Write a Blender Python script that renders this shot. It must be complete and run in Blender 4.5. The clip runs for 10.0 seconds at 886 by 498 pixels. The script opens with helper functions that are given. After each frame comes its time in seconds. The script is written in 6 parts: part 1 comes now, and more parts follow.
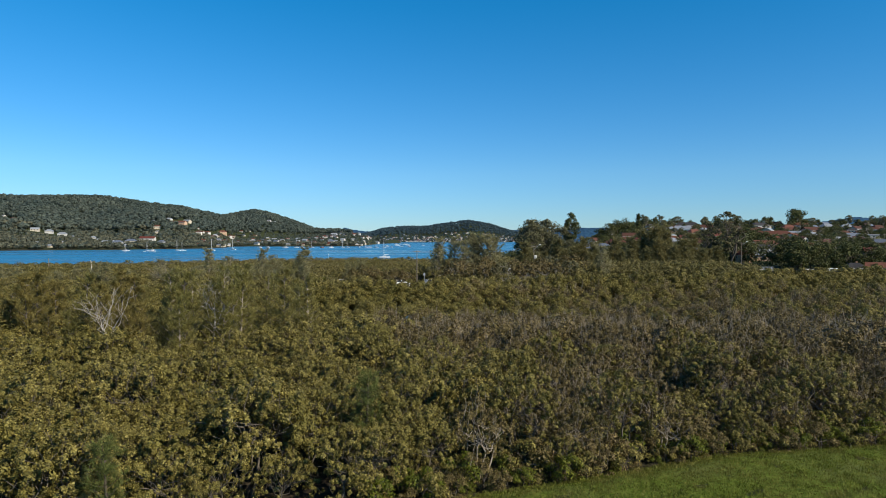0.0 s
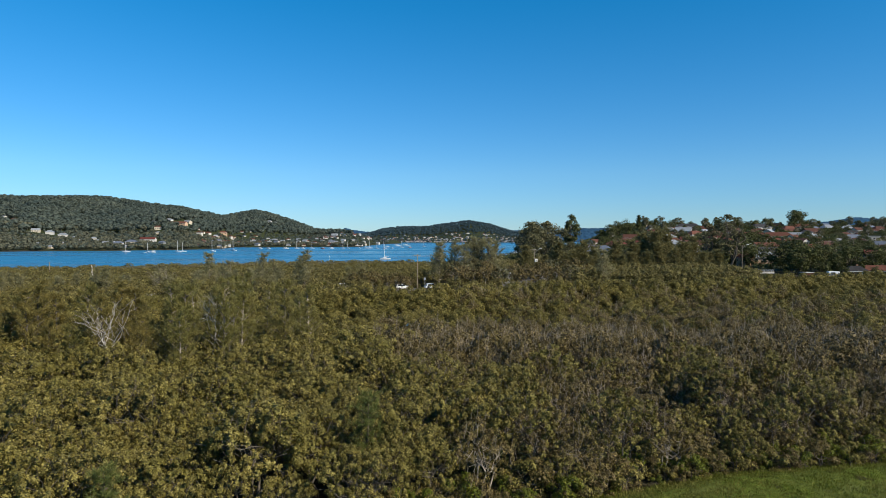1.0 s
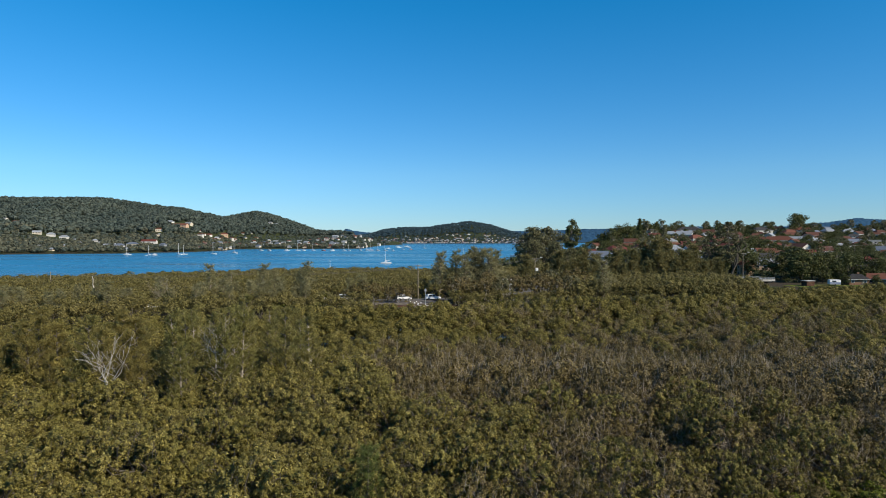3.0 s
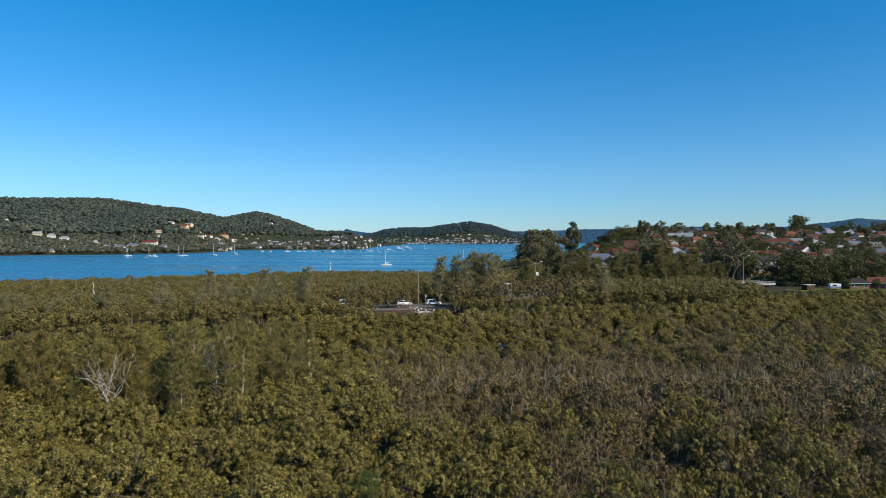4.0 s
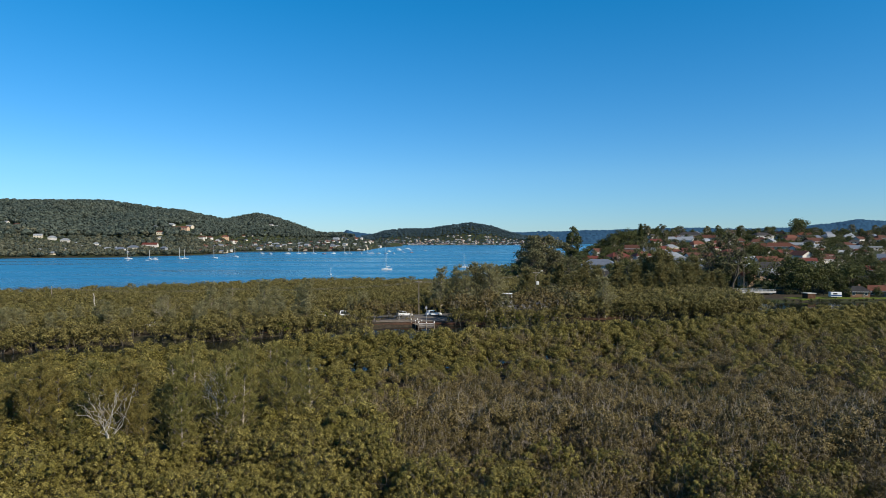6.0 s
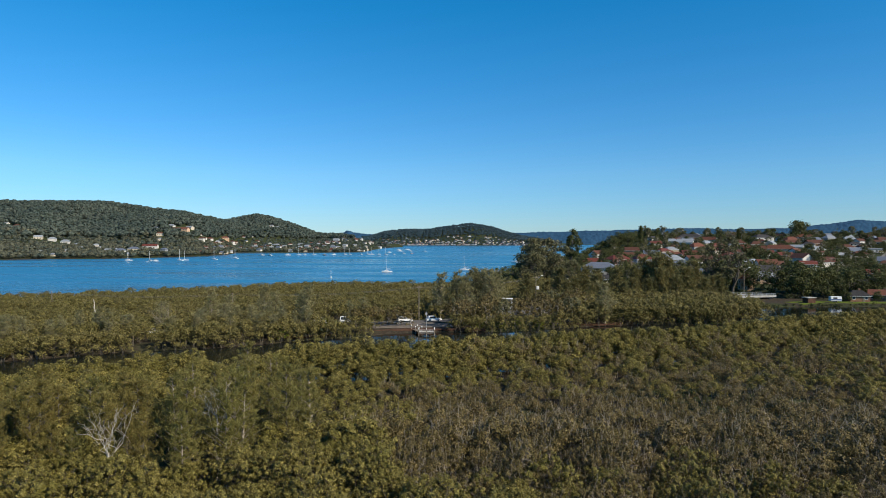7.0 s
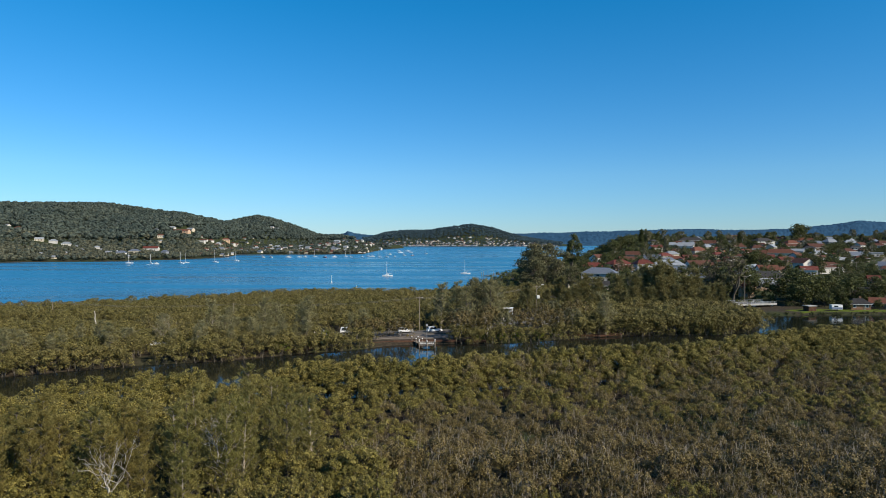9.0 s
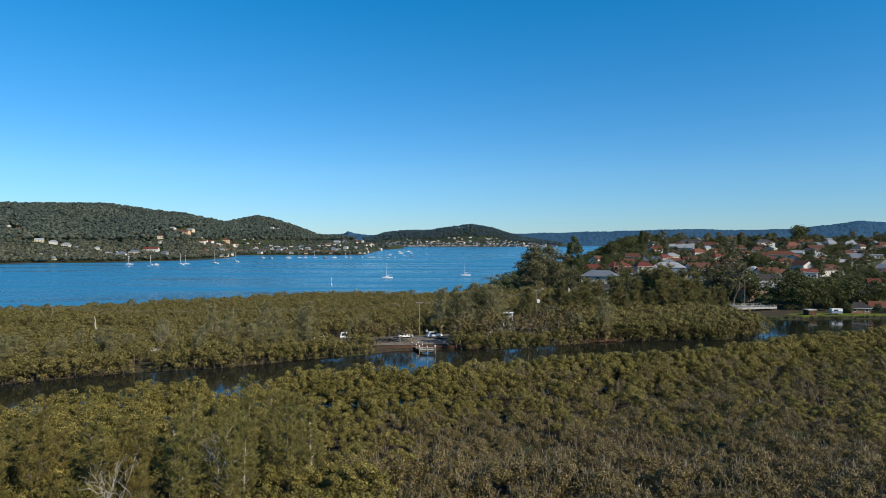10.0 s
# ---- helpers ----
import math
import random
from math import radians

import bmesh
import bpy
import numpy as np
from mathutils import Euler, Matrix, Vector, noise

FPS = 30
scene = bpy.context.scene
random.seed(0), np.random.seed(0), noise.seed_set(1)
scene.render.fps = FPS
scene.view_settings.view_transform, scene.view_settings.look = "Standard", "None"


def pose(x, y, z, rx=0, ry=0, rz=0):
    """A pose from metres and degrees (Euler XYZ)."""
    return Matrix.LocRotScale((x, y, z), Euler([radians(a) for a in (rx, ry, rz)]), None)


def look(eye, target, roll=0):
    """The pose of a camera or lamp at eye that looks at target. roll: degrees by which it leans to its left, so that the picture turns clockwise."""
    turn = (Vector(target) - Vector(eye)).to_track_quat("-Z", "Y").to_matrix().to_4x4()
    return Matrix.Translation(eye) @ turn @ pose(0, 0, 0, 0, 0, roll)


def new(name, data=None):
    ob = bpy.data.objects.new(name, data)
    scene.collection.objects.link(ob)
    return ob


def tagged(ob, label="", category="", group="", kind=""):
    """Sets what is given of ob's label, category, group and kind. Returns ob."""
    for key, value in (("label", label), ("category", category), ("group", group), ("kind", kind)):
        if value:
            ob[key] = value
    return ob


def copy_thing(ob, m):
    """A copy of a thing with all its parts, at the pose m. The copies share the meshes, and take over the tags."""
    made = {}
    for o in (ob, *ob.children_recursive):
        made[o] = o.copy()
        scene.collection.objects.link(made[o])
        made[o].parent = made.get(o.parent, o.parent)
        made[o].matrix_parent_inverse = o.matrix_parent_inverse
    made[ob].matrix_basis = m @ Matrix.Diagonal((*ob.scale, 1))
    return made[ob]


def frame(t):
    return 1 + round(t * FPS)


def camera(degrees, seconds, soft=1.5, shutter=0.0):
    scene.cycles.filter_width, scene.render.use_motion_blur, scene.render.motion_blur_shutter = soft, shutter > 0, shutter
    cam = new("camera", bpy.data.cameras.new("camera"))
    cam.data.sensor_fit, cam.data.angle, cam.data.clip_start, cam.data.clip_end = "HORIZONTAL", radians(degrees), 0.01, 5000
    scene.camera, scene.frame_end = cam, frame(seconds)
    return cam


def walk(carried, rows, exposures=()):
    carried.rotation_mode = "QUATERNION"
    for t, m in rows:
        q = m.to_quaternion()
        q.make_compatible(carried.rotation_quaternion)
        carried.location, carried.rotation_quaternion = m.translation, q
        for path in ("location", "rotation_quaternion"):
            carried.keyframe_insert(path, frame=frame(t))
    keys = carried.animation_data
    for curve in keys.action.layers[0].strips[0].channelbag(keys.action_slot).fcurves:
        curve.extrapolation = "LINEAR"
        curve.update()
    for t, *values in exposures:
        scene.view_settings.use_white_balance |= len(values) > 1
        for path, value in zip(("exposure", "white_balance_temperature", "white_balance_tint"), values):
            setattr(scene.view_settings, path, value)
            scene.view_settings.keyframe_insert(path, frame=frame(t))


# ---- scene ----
# ---------------------------------------------------------------- camera
cam = camera(69.3, 10.0, soft=0.75)
PATH = [
    (0.0, 0.18, 15.62, -0.87, 0.03),
    (0.5, 0.17, 16.12, -0.87, 0.05),
    (1.0, 0.18, 16.88, -0.86, 0.07),
    (1.5, 0.21, 17.71, -0.85, 0.10),
    (2.0, 0.23, 18.52, -0.84, 0.12),
    (2.5, 0.25, 19.35, -0.83, 0.14),
    (3.0, 0.25, 20.17, -0.83, 0.15),
    (4.5, 0.25, 22.66, -0.82, 0.20),
    (5.0, 0.25, 23.48, -0.81, 0.22),
    (5.5, 0.26, 24.31, -0.80, 0.22),
    (7.0, 0.26, 26.84, -0.76, 0.23),
    (7.5, 0.28, 27.68, -0.75, 0.25),
    (8.0, 0.28, 28.50, -0.74, 0.26),
    (8.5, 0.29, 29.33, -0.74, 0.28),
    (9.0, 0.30, 30.13, -0.73, 0.29),
    (9.5, 0.29, 30.98, -0.74, 0.29),
    (10.0, 0.28, 31.81, -0.74, 0.29),
]
walk(cam, [(t, pose(x, 0.1, z, 90 + tilt, 0, turn)) for t, x, z, tilt, turn in PATH])

# ---------------------------------------------------------------- light
SUN_SIDE, SUN_UP = radians(126), radians(35)      # clockwise from +y, above the horizon
world = bpy.data.worlds.new("sky")
scene.world = world
world.use_nodes = True
wn = world.node_tree.nodes
sky = wn.new("ShaderNodeTexSky")
sky.sky_type, sky.sun_disc = "NISHITA", False
sky.sun_elevation, sky.sun_rotation = SUN_UP, SUN_SIDE
sky.altitude, sky.air_density, sky.dust_density, sky.ozone_density = 20, 1.0, 0.0, 3.0
wn["Background"].inputs["Strength"].default_value = 0.10
vivid = wn.new("ShaderNodeHueSaturation")
vivid.inputs["Saturation"].default_value = 1.12
blue = wn.new("ShaderNodeMix")
blue.data_type, blue.blend_type = "RGBA", "MULTIPLY"
blue.inputs[0].default_value = 1.0
aim = wn.new("ShaderNodeTexCoord")
parts = wn.new("ShaderNodeSeparateXYZ")
hue = wn.new("ShaderNodeValToRGB")                # paler towards the horizon, deeper blue overhead
hue.color_ramp.elements[0].position, hue.color_ramp.elements[0].color = 0.0, (0.44, 0.64, 0.96, 1)
hue.color_ramp.elements[1].position, hue.color_ramp.elements[1].color = 0.34, (0.43, 0.89, 1.11, 1)
haze = hue.color_ramp.elements.new(0.10)
haze.color = (0.54, 0.78, 1.01, 1)
world.node_tree.links.new(aim.outputs["Generated"], parts.inputs[0])
world.node_tree.links.new(parts.outputs[2], hue.inputs[0])
world.node_tree.links.new(hue.outputs[0], blue.inputs[7])
world.node_tree.links.new(sky.outputs[0], blue.inputs[6])
world.node_tree.links.new(blue.outputs[2], vivid.inputs["Color"])
world.node_tree.links.new(vivid.outputs[0], wn["Background"].inputs["Color"])
sun_data = bpy.data.lights.new("sun", "SUN")
sun_data.energy, sun_data.angle, sun_data.color = 5.0, radians(0.5), (1.0, 0.90, 0.74)
sun = new("sun", sun_data)
sun.matrix_world = look((0, 0, 0), (-math.sin(SUN_SIDE) * math.cos(SUN_UP), -math.cos(SUN_SIDE) * math.cos(SUN_UP), -math.sin(SUN_UP)))
sun.location = (300, -200, 300)
scene.view_settings.exposure = 0.34

# ---------------------------------------------------------------- materials
def nodes_of(name):
    m = bpy.data.materials.new(name)
    m.use_nodes = True
    return m, m.node_tree.nodes, m.node_tree.links, m.node_tree.nodes["Principled BSDF"]


def noise_at(n, l, scale, detail=4.0, rough=0.6, coords="Object"):
    tc = n.new("ShaderNodeTexCoord")
    t = n.new("ShaderNodeTexNoise")
    t.inputs["Scale"].default_value, t.inputs["Detail"].default_value, t.inputs["Roughness"].default_value = scale, detail, rough
    l.new(tc.outputs[coords], t.inputs["Vector"])
    return t.outputs["Fac"]


def world_noise(n, l, scale, detail=3.0):
    g = n.new("ShaderNodeNewGeometry")
    t = n.new("ShaderNodeTexNoise")
    t.inputs["Scale"].default_value, t.inputs["Detail"].default_value = scale, detail
    l.new(g.outputs["Position"], t.inputs["Vector"])
    return t.outputs["Fac"]


def ramp(n, l, fac, stops):
    r = n.new("ShaderNodeValToRGB")
    while len(r.color_ramp.elements) < len(stops):
        r.color_ramp.elements.new(0.5)
    for e, (p, c) in zip(r.color_ramp.elements, stops):
        e.position, e.color = p, (*c, 1)
    l.new(fac, r.inputs["Fac"])
    return r.outputs["Color"]


def mixed(n, l, fac, a, b, how="MIX"):
    m = n.new("ShaderNodeMix")
    m.data_type, m.blend_type = "RGBA", how
    for k, value in ((0, fac), (6, a), (7, b)):
        if isinstance(value, float):
            m.inputs[k].default_value = value
        elif isinstance(value, tuple):
            m.inputs[k].default_value = (*value, 1)
        else:
            l.new(value, m.inputs[k])
    return m.outputs[2]


def bumped(n, l, bsdf, height, strength, distance):
    b = n.new("ShaderNodeBump")
    b.inputs["Strength"].default_value, b.inputs["Distance"].default_value = strength, distance
    l.new(height, b.inputs["Height"])
    l.new(b.outputs["Normal"], bsdf.inputs["Normal"])


def leaf_mat(name, dark, mid, light, patch, patch_scale=0.12, glow=0.25, grain=2.2):
    """Foliage: every leaf its own shade, drifting in patches from plant to plant."""
    m, n, l, b = nodes_of(name)
    g = n.new("ShaderNodeNewGeometry")
    c = ramp(n, l, g.outputs["Random Per Island"], [(0.0, dark), (0.55, mid), (1.0, light)])
    w = ramp(n, l, world_noise(n, l, patch_scale, 4), [(0.42, (0, 0, 0)), (0.62, (1, 1, 1))])
    c = mixed(n, l, w, c, mixed(n, l, 0.55, c, patch))
    fleck = ramp(n, l, world_noise(n, l, grain, 3), [(0.34, (0.58, 0.58, 0.58)), (0.62, (1.1, 1.1, 1.1))])
    c = mixed(n, l, 1.0, c, fleck, "MULTIPLY")
    l.new(c, b.inputs["Base Color"])
    b.inputs["Roughness"].default_value = 0.55
    b.inputs["Specular IOR Level"].default_value = 0.18
    t = n.new("ShaderNodeBsdfTranslucent")
    l.new(c, t.inputs["Color"])
    mix = n.new("ShaderNodeMixShader")
    mix.inputs[0].default_value = glow
    l.new(b.outputs[0], mix.inputs[1])
    l.new(t.outputs[0], mix.inputs[2])
    l.new(mix.outputs[0], n["Material Output"].inputs["Surface"])
    return m


def rough_mat(name, a, b_col, scale=3.0, rough=0.8, bump=0.3, dist=0.02, metal=0.0, spread=0.0, coords="Object"):
    """A weathered surface in two shades at two scales; spread varies it from object to object."""
    m, n, l, b = nodes_of(name)
    c = ramp(n, l, noise_at(n, l, scale, 6, 0.65, coords), [(0.35, a), (0.65, b_col)])
    fine = ramp(n, l, noise_at(n, l, scale * 9, 3, 0.6, coords), [(0.3, (0.72, 0.72, 0.72)), (0.7, (1, 1, 1))])
    c = mixed(n, l, 0.6, c, fine, "MULTIPLY")
    if spread:
        o = n.new("ShaderNodeObjectInfo")
        v = ramp(n, l, o.outputs["Random"], [(0.0, (1 - spread,) * 3), (1.0, (1, 1, 1))])
        c = mixed(n, l, 1.0, c, v, "MULTIPLY")
    l.new(c, b.inputs["Base Color"])
    b.inputs["Roughness"].default_value, b.inputs["Metallic"].default_value = rough, metal
    if rough > 0.65:
        b.inputs["Specular IOR Level"].default_value = 0.15
    if bump:
        bumped(n, l, b, noise_at(n, l, scale * 6, 5, 0.6, coords), bump, dist)
    return m


def water_mat(name, base, rough, waves):
    """Water with ripples of the given (scale, strength, distance, stretch) sets."""
    m, n, l, b = nodes_of(name)
    b.inputs["Base Color"].default_value = (*base, 1)
    b.inputs["Roughness"].default_value, b.inputs["IOR"].default_value = rough, 1.33
    g = n.new("ShaderNodeNewGeometry")
    total = None
    for scale, amount, stretch in waves:
        mp = n.new("ShaderNodeMapping")
        mp.inputs["Scale"].default_value = (scale, scale * stretch, scale)
        l.new(g.outputs["Position"], mp.inputs["Vector"])
        t = n.new("ShaderNodeTexNoise")
        t.inputs["Scale"].default_value, t.inputs["Detail"].default_value = 1.0, 4
        l.new(mp.outputs[0], t.inputs["Vector"])
        k = n.new("ShaderNodeMath")
        k.operation = "MULTIPLY"
        k.inputs[1].default_value = amount
        l.new(t.outputs["Fac"], k.inputs[0])
        if total is None:
            total = k.outputs[0]
        else:
            s = n.new("ShaderNodeMath")
            l.new(total, s.inputs[0])
            l.new(k.outputs[0], s.inputs[1])
            total = s.outputs[0]
    bumped(n, l, b, total, 1.0, 1.0)
    if rough > 0.1:     # cat's paws: streaks of rougher and smoother water, their sheen also painted as colour
        mp = n.new("ShaderNodeMapping")
        mp.inputs["Scale"].default_value = (0.004, 0.022, 1)
        l.new(g.outputs["Position"], mp.inputs["Vector"])
        t = n.new("ShaderNodeTexNoise")
        t.inputs["Scale"].default_value, t.inputs["Detail"].default_value = 1.0, 6
        l.new(mp.outputs[0], t.inputs["Vector"])
        r = n.new("ShaderNodeMapRange")
        r.inputs["From Min"].default_value, r.inputs["From Max"].default_value = 0.38, 0.62
        r.inputs["To Min"].default_value, r.inputs["To Max"].default_value = rough * 0.5, rough * 1.9
        l.new(t.outputs["Fac"], r.inputs["Value"])
        l.new(r.outputs[0], b.inputs["Roughness"])
        l.new(ramp(n, l, t.outputs["Fac"], [(0.36, tuple(c * 0.72 for c in base)), (0.64, tuple(c * 1.35 for c in base))]), b.inputs["Base Color"])
    return m


MANGROVE = leaf_mat("mangrove_leaf", (0.070, 0.057, 0.014), (0.172, 0.142, 0.033), (0.335, 0.282, 0.084), (0.118, 0.106, 0.020), 0.22, 0.07)
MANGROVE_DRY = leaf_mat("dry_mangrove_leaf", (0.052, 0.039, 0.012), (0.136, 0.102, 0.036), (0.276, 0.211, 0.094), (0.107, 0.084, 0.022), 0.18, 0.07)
SHRUB = leaf_mat("shrub_leaf", (0.05, 0.065, 0.006), (0.13, 0.145, 0.014), (0.25, 0.24, 0.035), (0.09, 0.12, 0.012), 0.3)
SHEOAK = leaf_mat("sheoak_needle", (0.15, 0.138, 0.040), (0.28, 0.245, 0.075), (0.42, 0.355, 0.125), (0.21, 0.20, 0.055), 0.15, 0.5)
SHEOAK_BROWN = leaf_mat("brown_sheoak_needle", (0.15, 0.124, 0.034), (0.26, 0.212, 0.064), (0.37, 0.305, 0.10), (0.20, 0.168, 0.048), 0.15, 0.5)
SHEOAK_GREY = leaf_mat("grey_sheoak_needle", (0.17, 0.155, 0.072), (0.33, 0.298, 0.145), (0.46, 0.415, 0.225), (0.26, 0.245, 0.11), 0.15, 0.45)
SHEOAK_GREEN = leaf_mat("young_sheoak_needle", (0.075, 0.095, 0.024), (0.15, 0.175, 0.045), (0.24, 0.255, 0.08), (0.12, 0.14, 0.036), 0.4, 0.4)
SHEOAK_FAR = leaf_mat("dull_sheoak_needle", (0.110, 0.100, 0.038), (0.215, 0.188, 0.072), (0.325, 0.280, 0.118), (0.160, 0.150, 0.056), 0.12, 0.4)
GUM = leaf_mat("gum_leaf", (0.065, 0.063, 0.028), (0.145, 0.135, 0.062), (0.255, 0.228, 0.115), (0.108, 0.107, 0.048), 0.1, 0.2)
BROADLEAF = leaf_mat("broad_leaf", (0.036, 0.044, 0.014), (0.086, 0.094, 0.029), (0.165, 0.166, 0.055), (0.070, 0.084, 0.024), 0.1, 0.2)
PALM = leaf_mat("palm_frond", (0.03, 0.045, 0.012), (0.06, 0.075, 0.02), (0.12, 0.12, 0.04), (0.05, 0.06, 0.02), 0.3, 0.2)
# Lifted darks and a bluish cast put the hillside's haze into the leaf colour.
FOREST_HAZE = leaf_mat("forest_haze_leaf", (0.060, 0.077, 0.062), (0.086, 0.105, 0.080), (0.120, 0.136, 0.098), (0.042, 0.064, 0.056), 0.014, 0.15, 0.2)
# Bluish leaf tones: the haze of distance painted into the far hill's colour.
FOREST_FAR_HAZE = leaf_mat("far_forest_haze_leaf", (0.030, 0.055, 0.066), (0.043, 0.074, 0.086), (0.060, 0.094, 0.104), (0.034, 0.066, 0.084), 0.006, 0.0, 0.12)
SHORE_LEAF = leaf_mat("shore_tree_leaf", (0.078, 0.082, 0.054), (0.128, 0.128, 0.080), (0.185, 0.176, 0.112), (0.070, 0.086, 0.060), 0.02, 0.2, 0.3)
MANGROVE_FAR = leaf_mat("far_mangrove_leaf", (0.084, 0.070, 0.021), (0.160, 0.135, 0.042), (0.245, 0.206, 0.070), (0.128, 0.115, 0.030), 0.05, 0.10, 0.8)
DARK_BARK = rough_mat("dark_bark", (0.085, 0.070, 0.052), (0.16, 0.135, 0.10), 3, 0.9, 0.4, spread=0.3)
BARE_TWIG = rough_mat("bare_grey_twig", (0.23, 0.20, 0.155), (0.42, 0.36, 0.29), 4, 0.85, 0, spread=0.3)
BARK = rough_mat("grey_bark", (0.085, 0.072, 0.055), (0.19, 0.165, 0.13), 3, 0.9, 0.4, spread=0.3)
BLEACHED = rough_mat("bleached_wood", (0.34, 0.30, 0.25), (0.52, 0.48, 0.41), 3, 0.85, 0.2)
PALE_BARK = rough_mat("pale_bark", (0.36, 0.32, 0.26), (0.58, 0.53, 0.46), 2, 0.8, 0.3, spread=0.2)


def ground_mat():
    """Mud, leaf litter and rough grass."""
    m, n, l, b = nodes_of("ground")
    litter = ramp(n, l, world_noise(n, l, 1.5, 6), [(0.3, (0.022, 0.017, 0.012)), (0.55, (0.050, 0.039, 0.026)), (0.75, (0.085, 0.067, 0.044))])
    green = ramp(n, l, world_noise(n, l, 0.8, 6), [(0.3, (0.020, 0.028, 0.010)), (0.7, (0.052, 0.058, 0.022))])
    g = n.new("ShaderNodeNewGeometry")
    xyz = n.new("ShaderNodeSeparateXYZ")
    l.new(g.outputs["Position"], xyz.inputs[0])
    up = n.new("ShaderNodeMapRange")
    up.inputs["From Min"].default_value, up.inputs["From Max"].default_value = 1.1, 2.5
    l.new(xyz.outputs["Z"], up.inputs["Value"])
    c = mixed(n, l, ramp(n, l, world_noise(n, l, 0.03, 4), [(0.45, (0, 0, 0)), (0.6, (1, 1, 1))]), litter, green)
    c = mixed(n, l, up.outputs[0], c, green)
    l.new(c, b.inputs["Base Color"])
    b.inputs["Roughness"].default_value = 0.95
    b.inputs["Specular IOR Level"].default_value = 0.1
    bumped(n, l, b, world_noise(n, l, 2.0, 6), 0.6, 0.15)
    return m


def lawn_mat():
    m, n, l, b = nodes_of("mown_grass")
    c = ramp(n, l, world_noise(n, l, 3.0, 8), [(0.3, (0.046, 0.070, 0.007)), (0.5, (0.085, 0.115, 0.013)), (0.72, (0.145, 0.160, 0.030))])
    dry = ramp(n, l, world_noise(n, l, 0.25, 5), [(0.45, (0, 0, 0)), (0.7, (0.6, 0.6, 0.6))])
    c = mixed(n, l, dry, c, (0.10, 0.10, 0.035))
    l.new(c, b.inputs["Base Color"])
    b.inputs["Roughness"].default_value = 0.95
    b.inputs["Specular IOR Level"].default_value = 0.08
    bumped(n, l, b, world_noise(n, l, 5.0, 8), 0.8, 0.12)
    return m


GROUND, LAWN = ground_mat(), lawn_mat()
LAKE = water_mat("lake_water", (0.015, 0.122, 0.222), 0.22, [(0.5, 0.30, 1.6), (0.08, 0.9, 2.0), (0.02, 0.9, 3.0)])
CREEK = water_mat("creek_water", (0.010, 0.012, 0.009), 0.02, [(1.6, 0.010, 1.0), (0.35, 0.030, 1.4)])

# ---------------------------------------------------------------- lie of the land
def curve(v, xs, ys):
    return np.interp(v, xs, ys)


def lawn_edge(x):
    return curve(x, [-80, -40, -20, 2, 10.6, 19, 31, 90], [10, 18, 27, 36.4, 39.6, 43.2, 45.4, 49])


def near_bank(x):
    return curve(x, [-160, -70, -63, -54, -44, -39, -35, -30, -23, -1, 13, 25, 52, 68, 88, 122, 250], [78, 90, 105, 109, 116, 106, 108, 119, 122, 125, 131, 134, 142, 150, 163, 179, 206])


def far_bank(x):
    return curve(x, [-160, -98, -79, -69, -55, -44, -38, -25, -16, -3, 20, 46, 58, 88, 106, 112, 118, 200, 300],
                 [128, 141, 152, 156, 160, 167, 172, 176, 184, 187, 189, 200, 203, 206, 214, 236, 258, 262, 270])


def lake_edge(x):
    return curve(x, [-700, -190, -150, -104, -80, -40, -12, 0, 12, 30, 52, 75, 100, 180, 420, 900],
                 [230, 252, 268, 302, 328, 336, 330, 334, 380, 470, 545, 640, 760, 980, 1400, 2200])


def west_shore(u):
    return curve(u, [-1.4, -0.70, -0.55, -0.43, -0.37, -0.345, -0.325, -0.25, -0.165, -0.13, -0.10, -0.075],
                 [800, 880, 930, 1010, 1120, 1160, 1400, 1410, 1420, 1450, 2150, 2550])


WEST_U = [-1.4, -0.70, -0.61, -0.525, -0.45, -0.40, -0.345, -0.295, -0.265, -0.238, -0.20, -0.165, -0.13, -0.09]
WEST_Y = [1750, 1750, 1780, 1780, 1800, 1850, 2000, 2300, 2350, 2300, 2200, 2100, 1900, 2700]
WEST_Z = [110, 122, 125, 119, 104, 98, 79, 107, 97, 76, 42, 37, 23, 4]
EAST_U = [-0.12, -0.095, -0.07, -0.026, 0.009, 0.04, 0.071, 0.097, 0.12, 0.16, 0.20]
EAST_Z = [40, 70, 82, 84, 106, 120, 100, 66, 44, 18, 3]
BLUE_U = [-1.4, -0.6, -0.3, -0.16, -0.153, -0.145, -0.12, 0.12, 0.20, 0.29, 0.37, 0.45, 0.54, 0.60, 0.64, 0.69, 0.9, 1.4]
BLUE_Z = [60, 60, 60, 66, 86, 70, 60, 70, 78, 91, 102, 94, 105, 132, 163, 152, 120, 100]


def smooth(v):
    v = np.clip(v, 0, 1)
    return v * v * (3 - 2 * v)


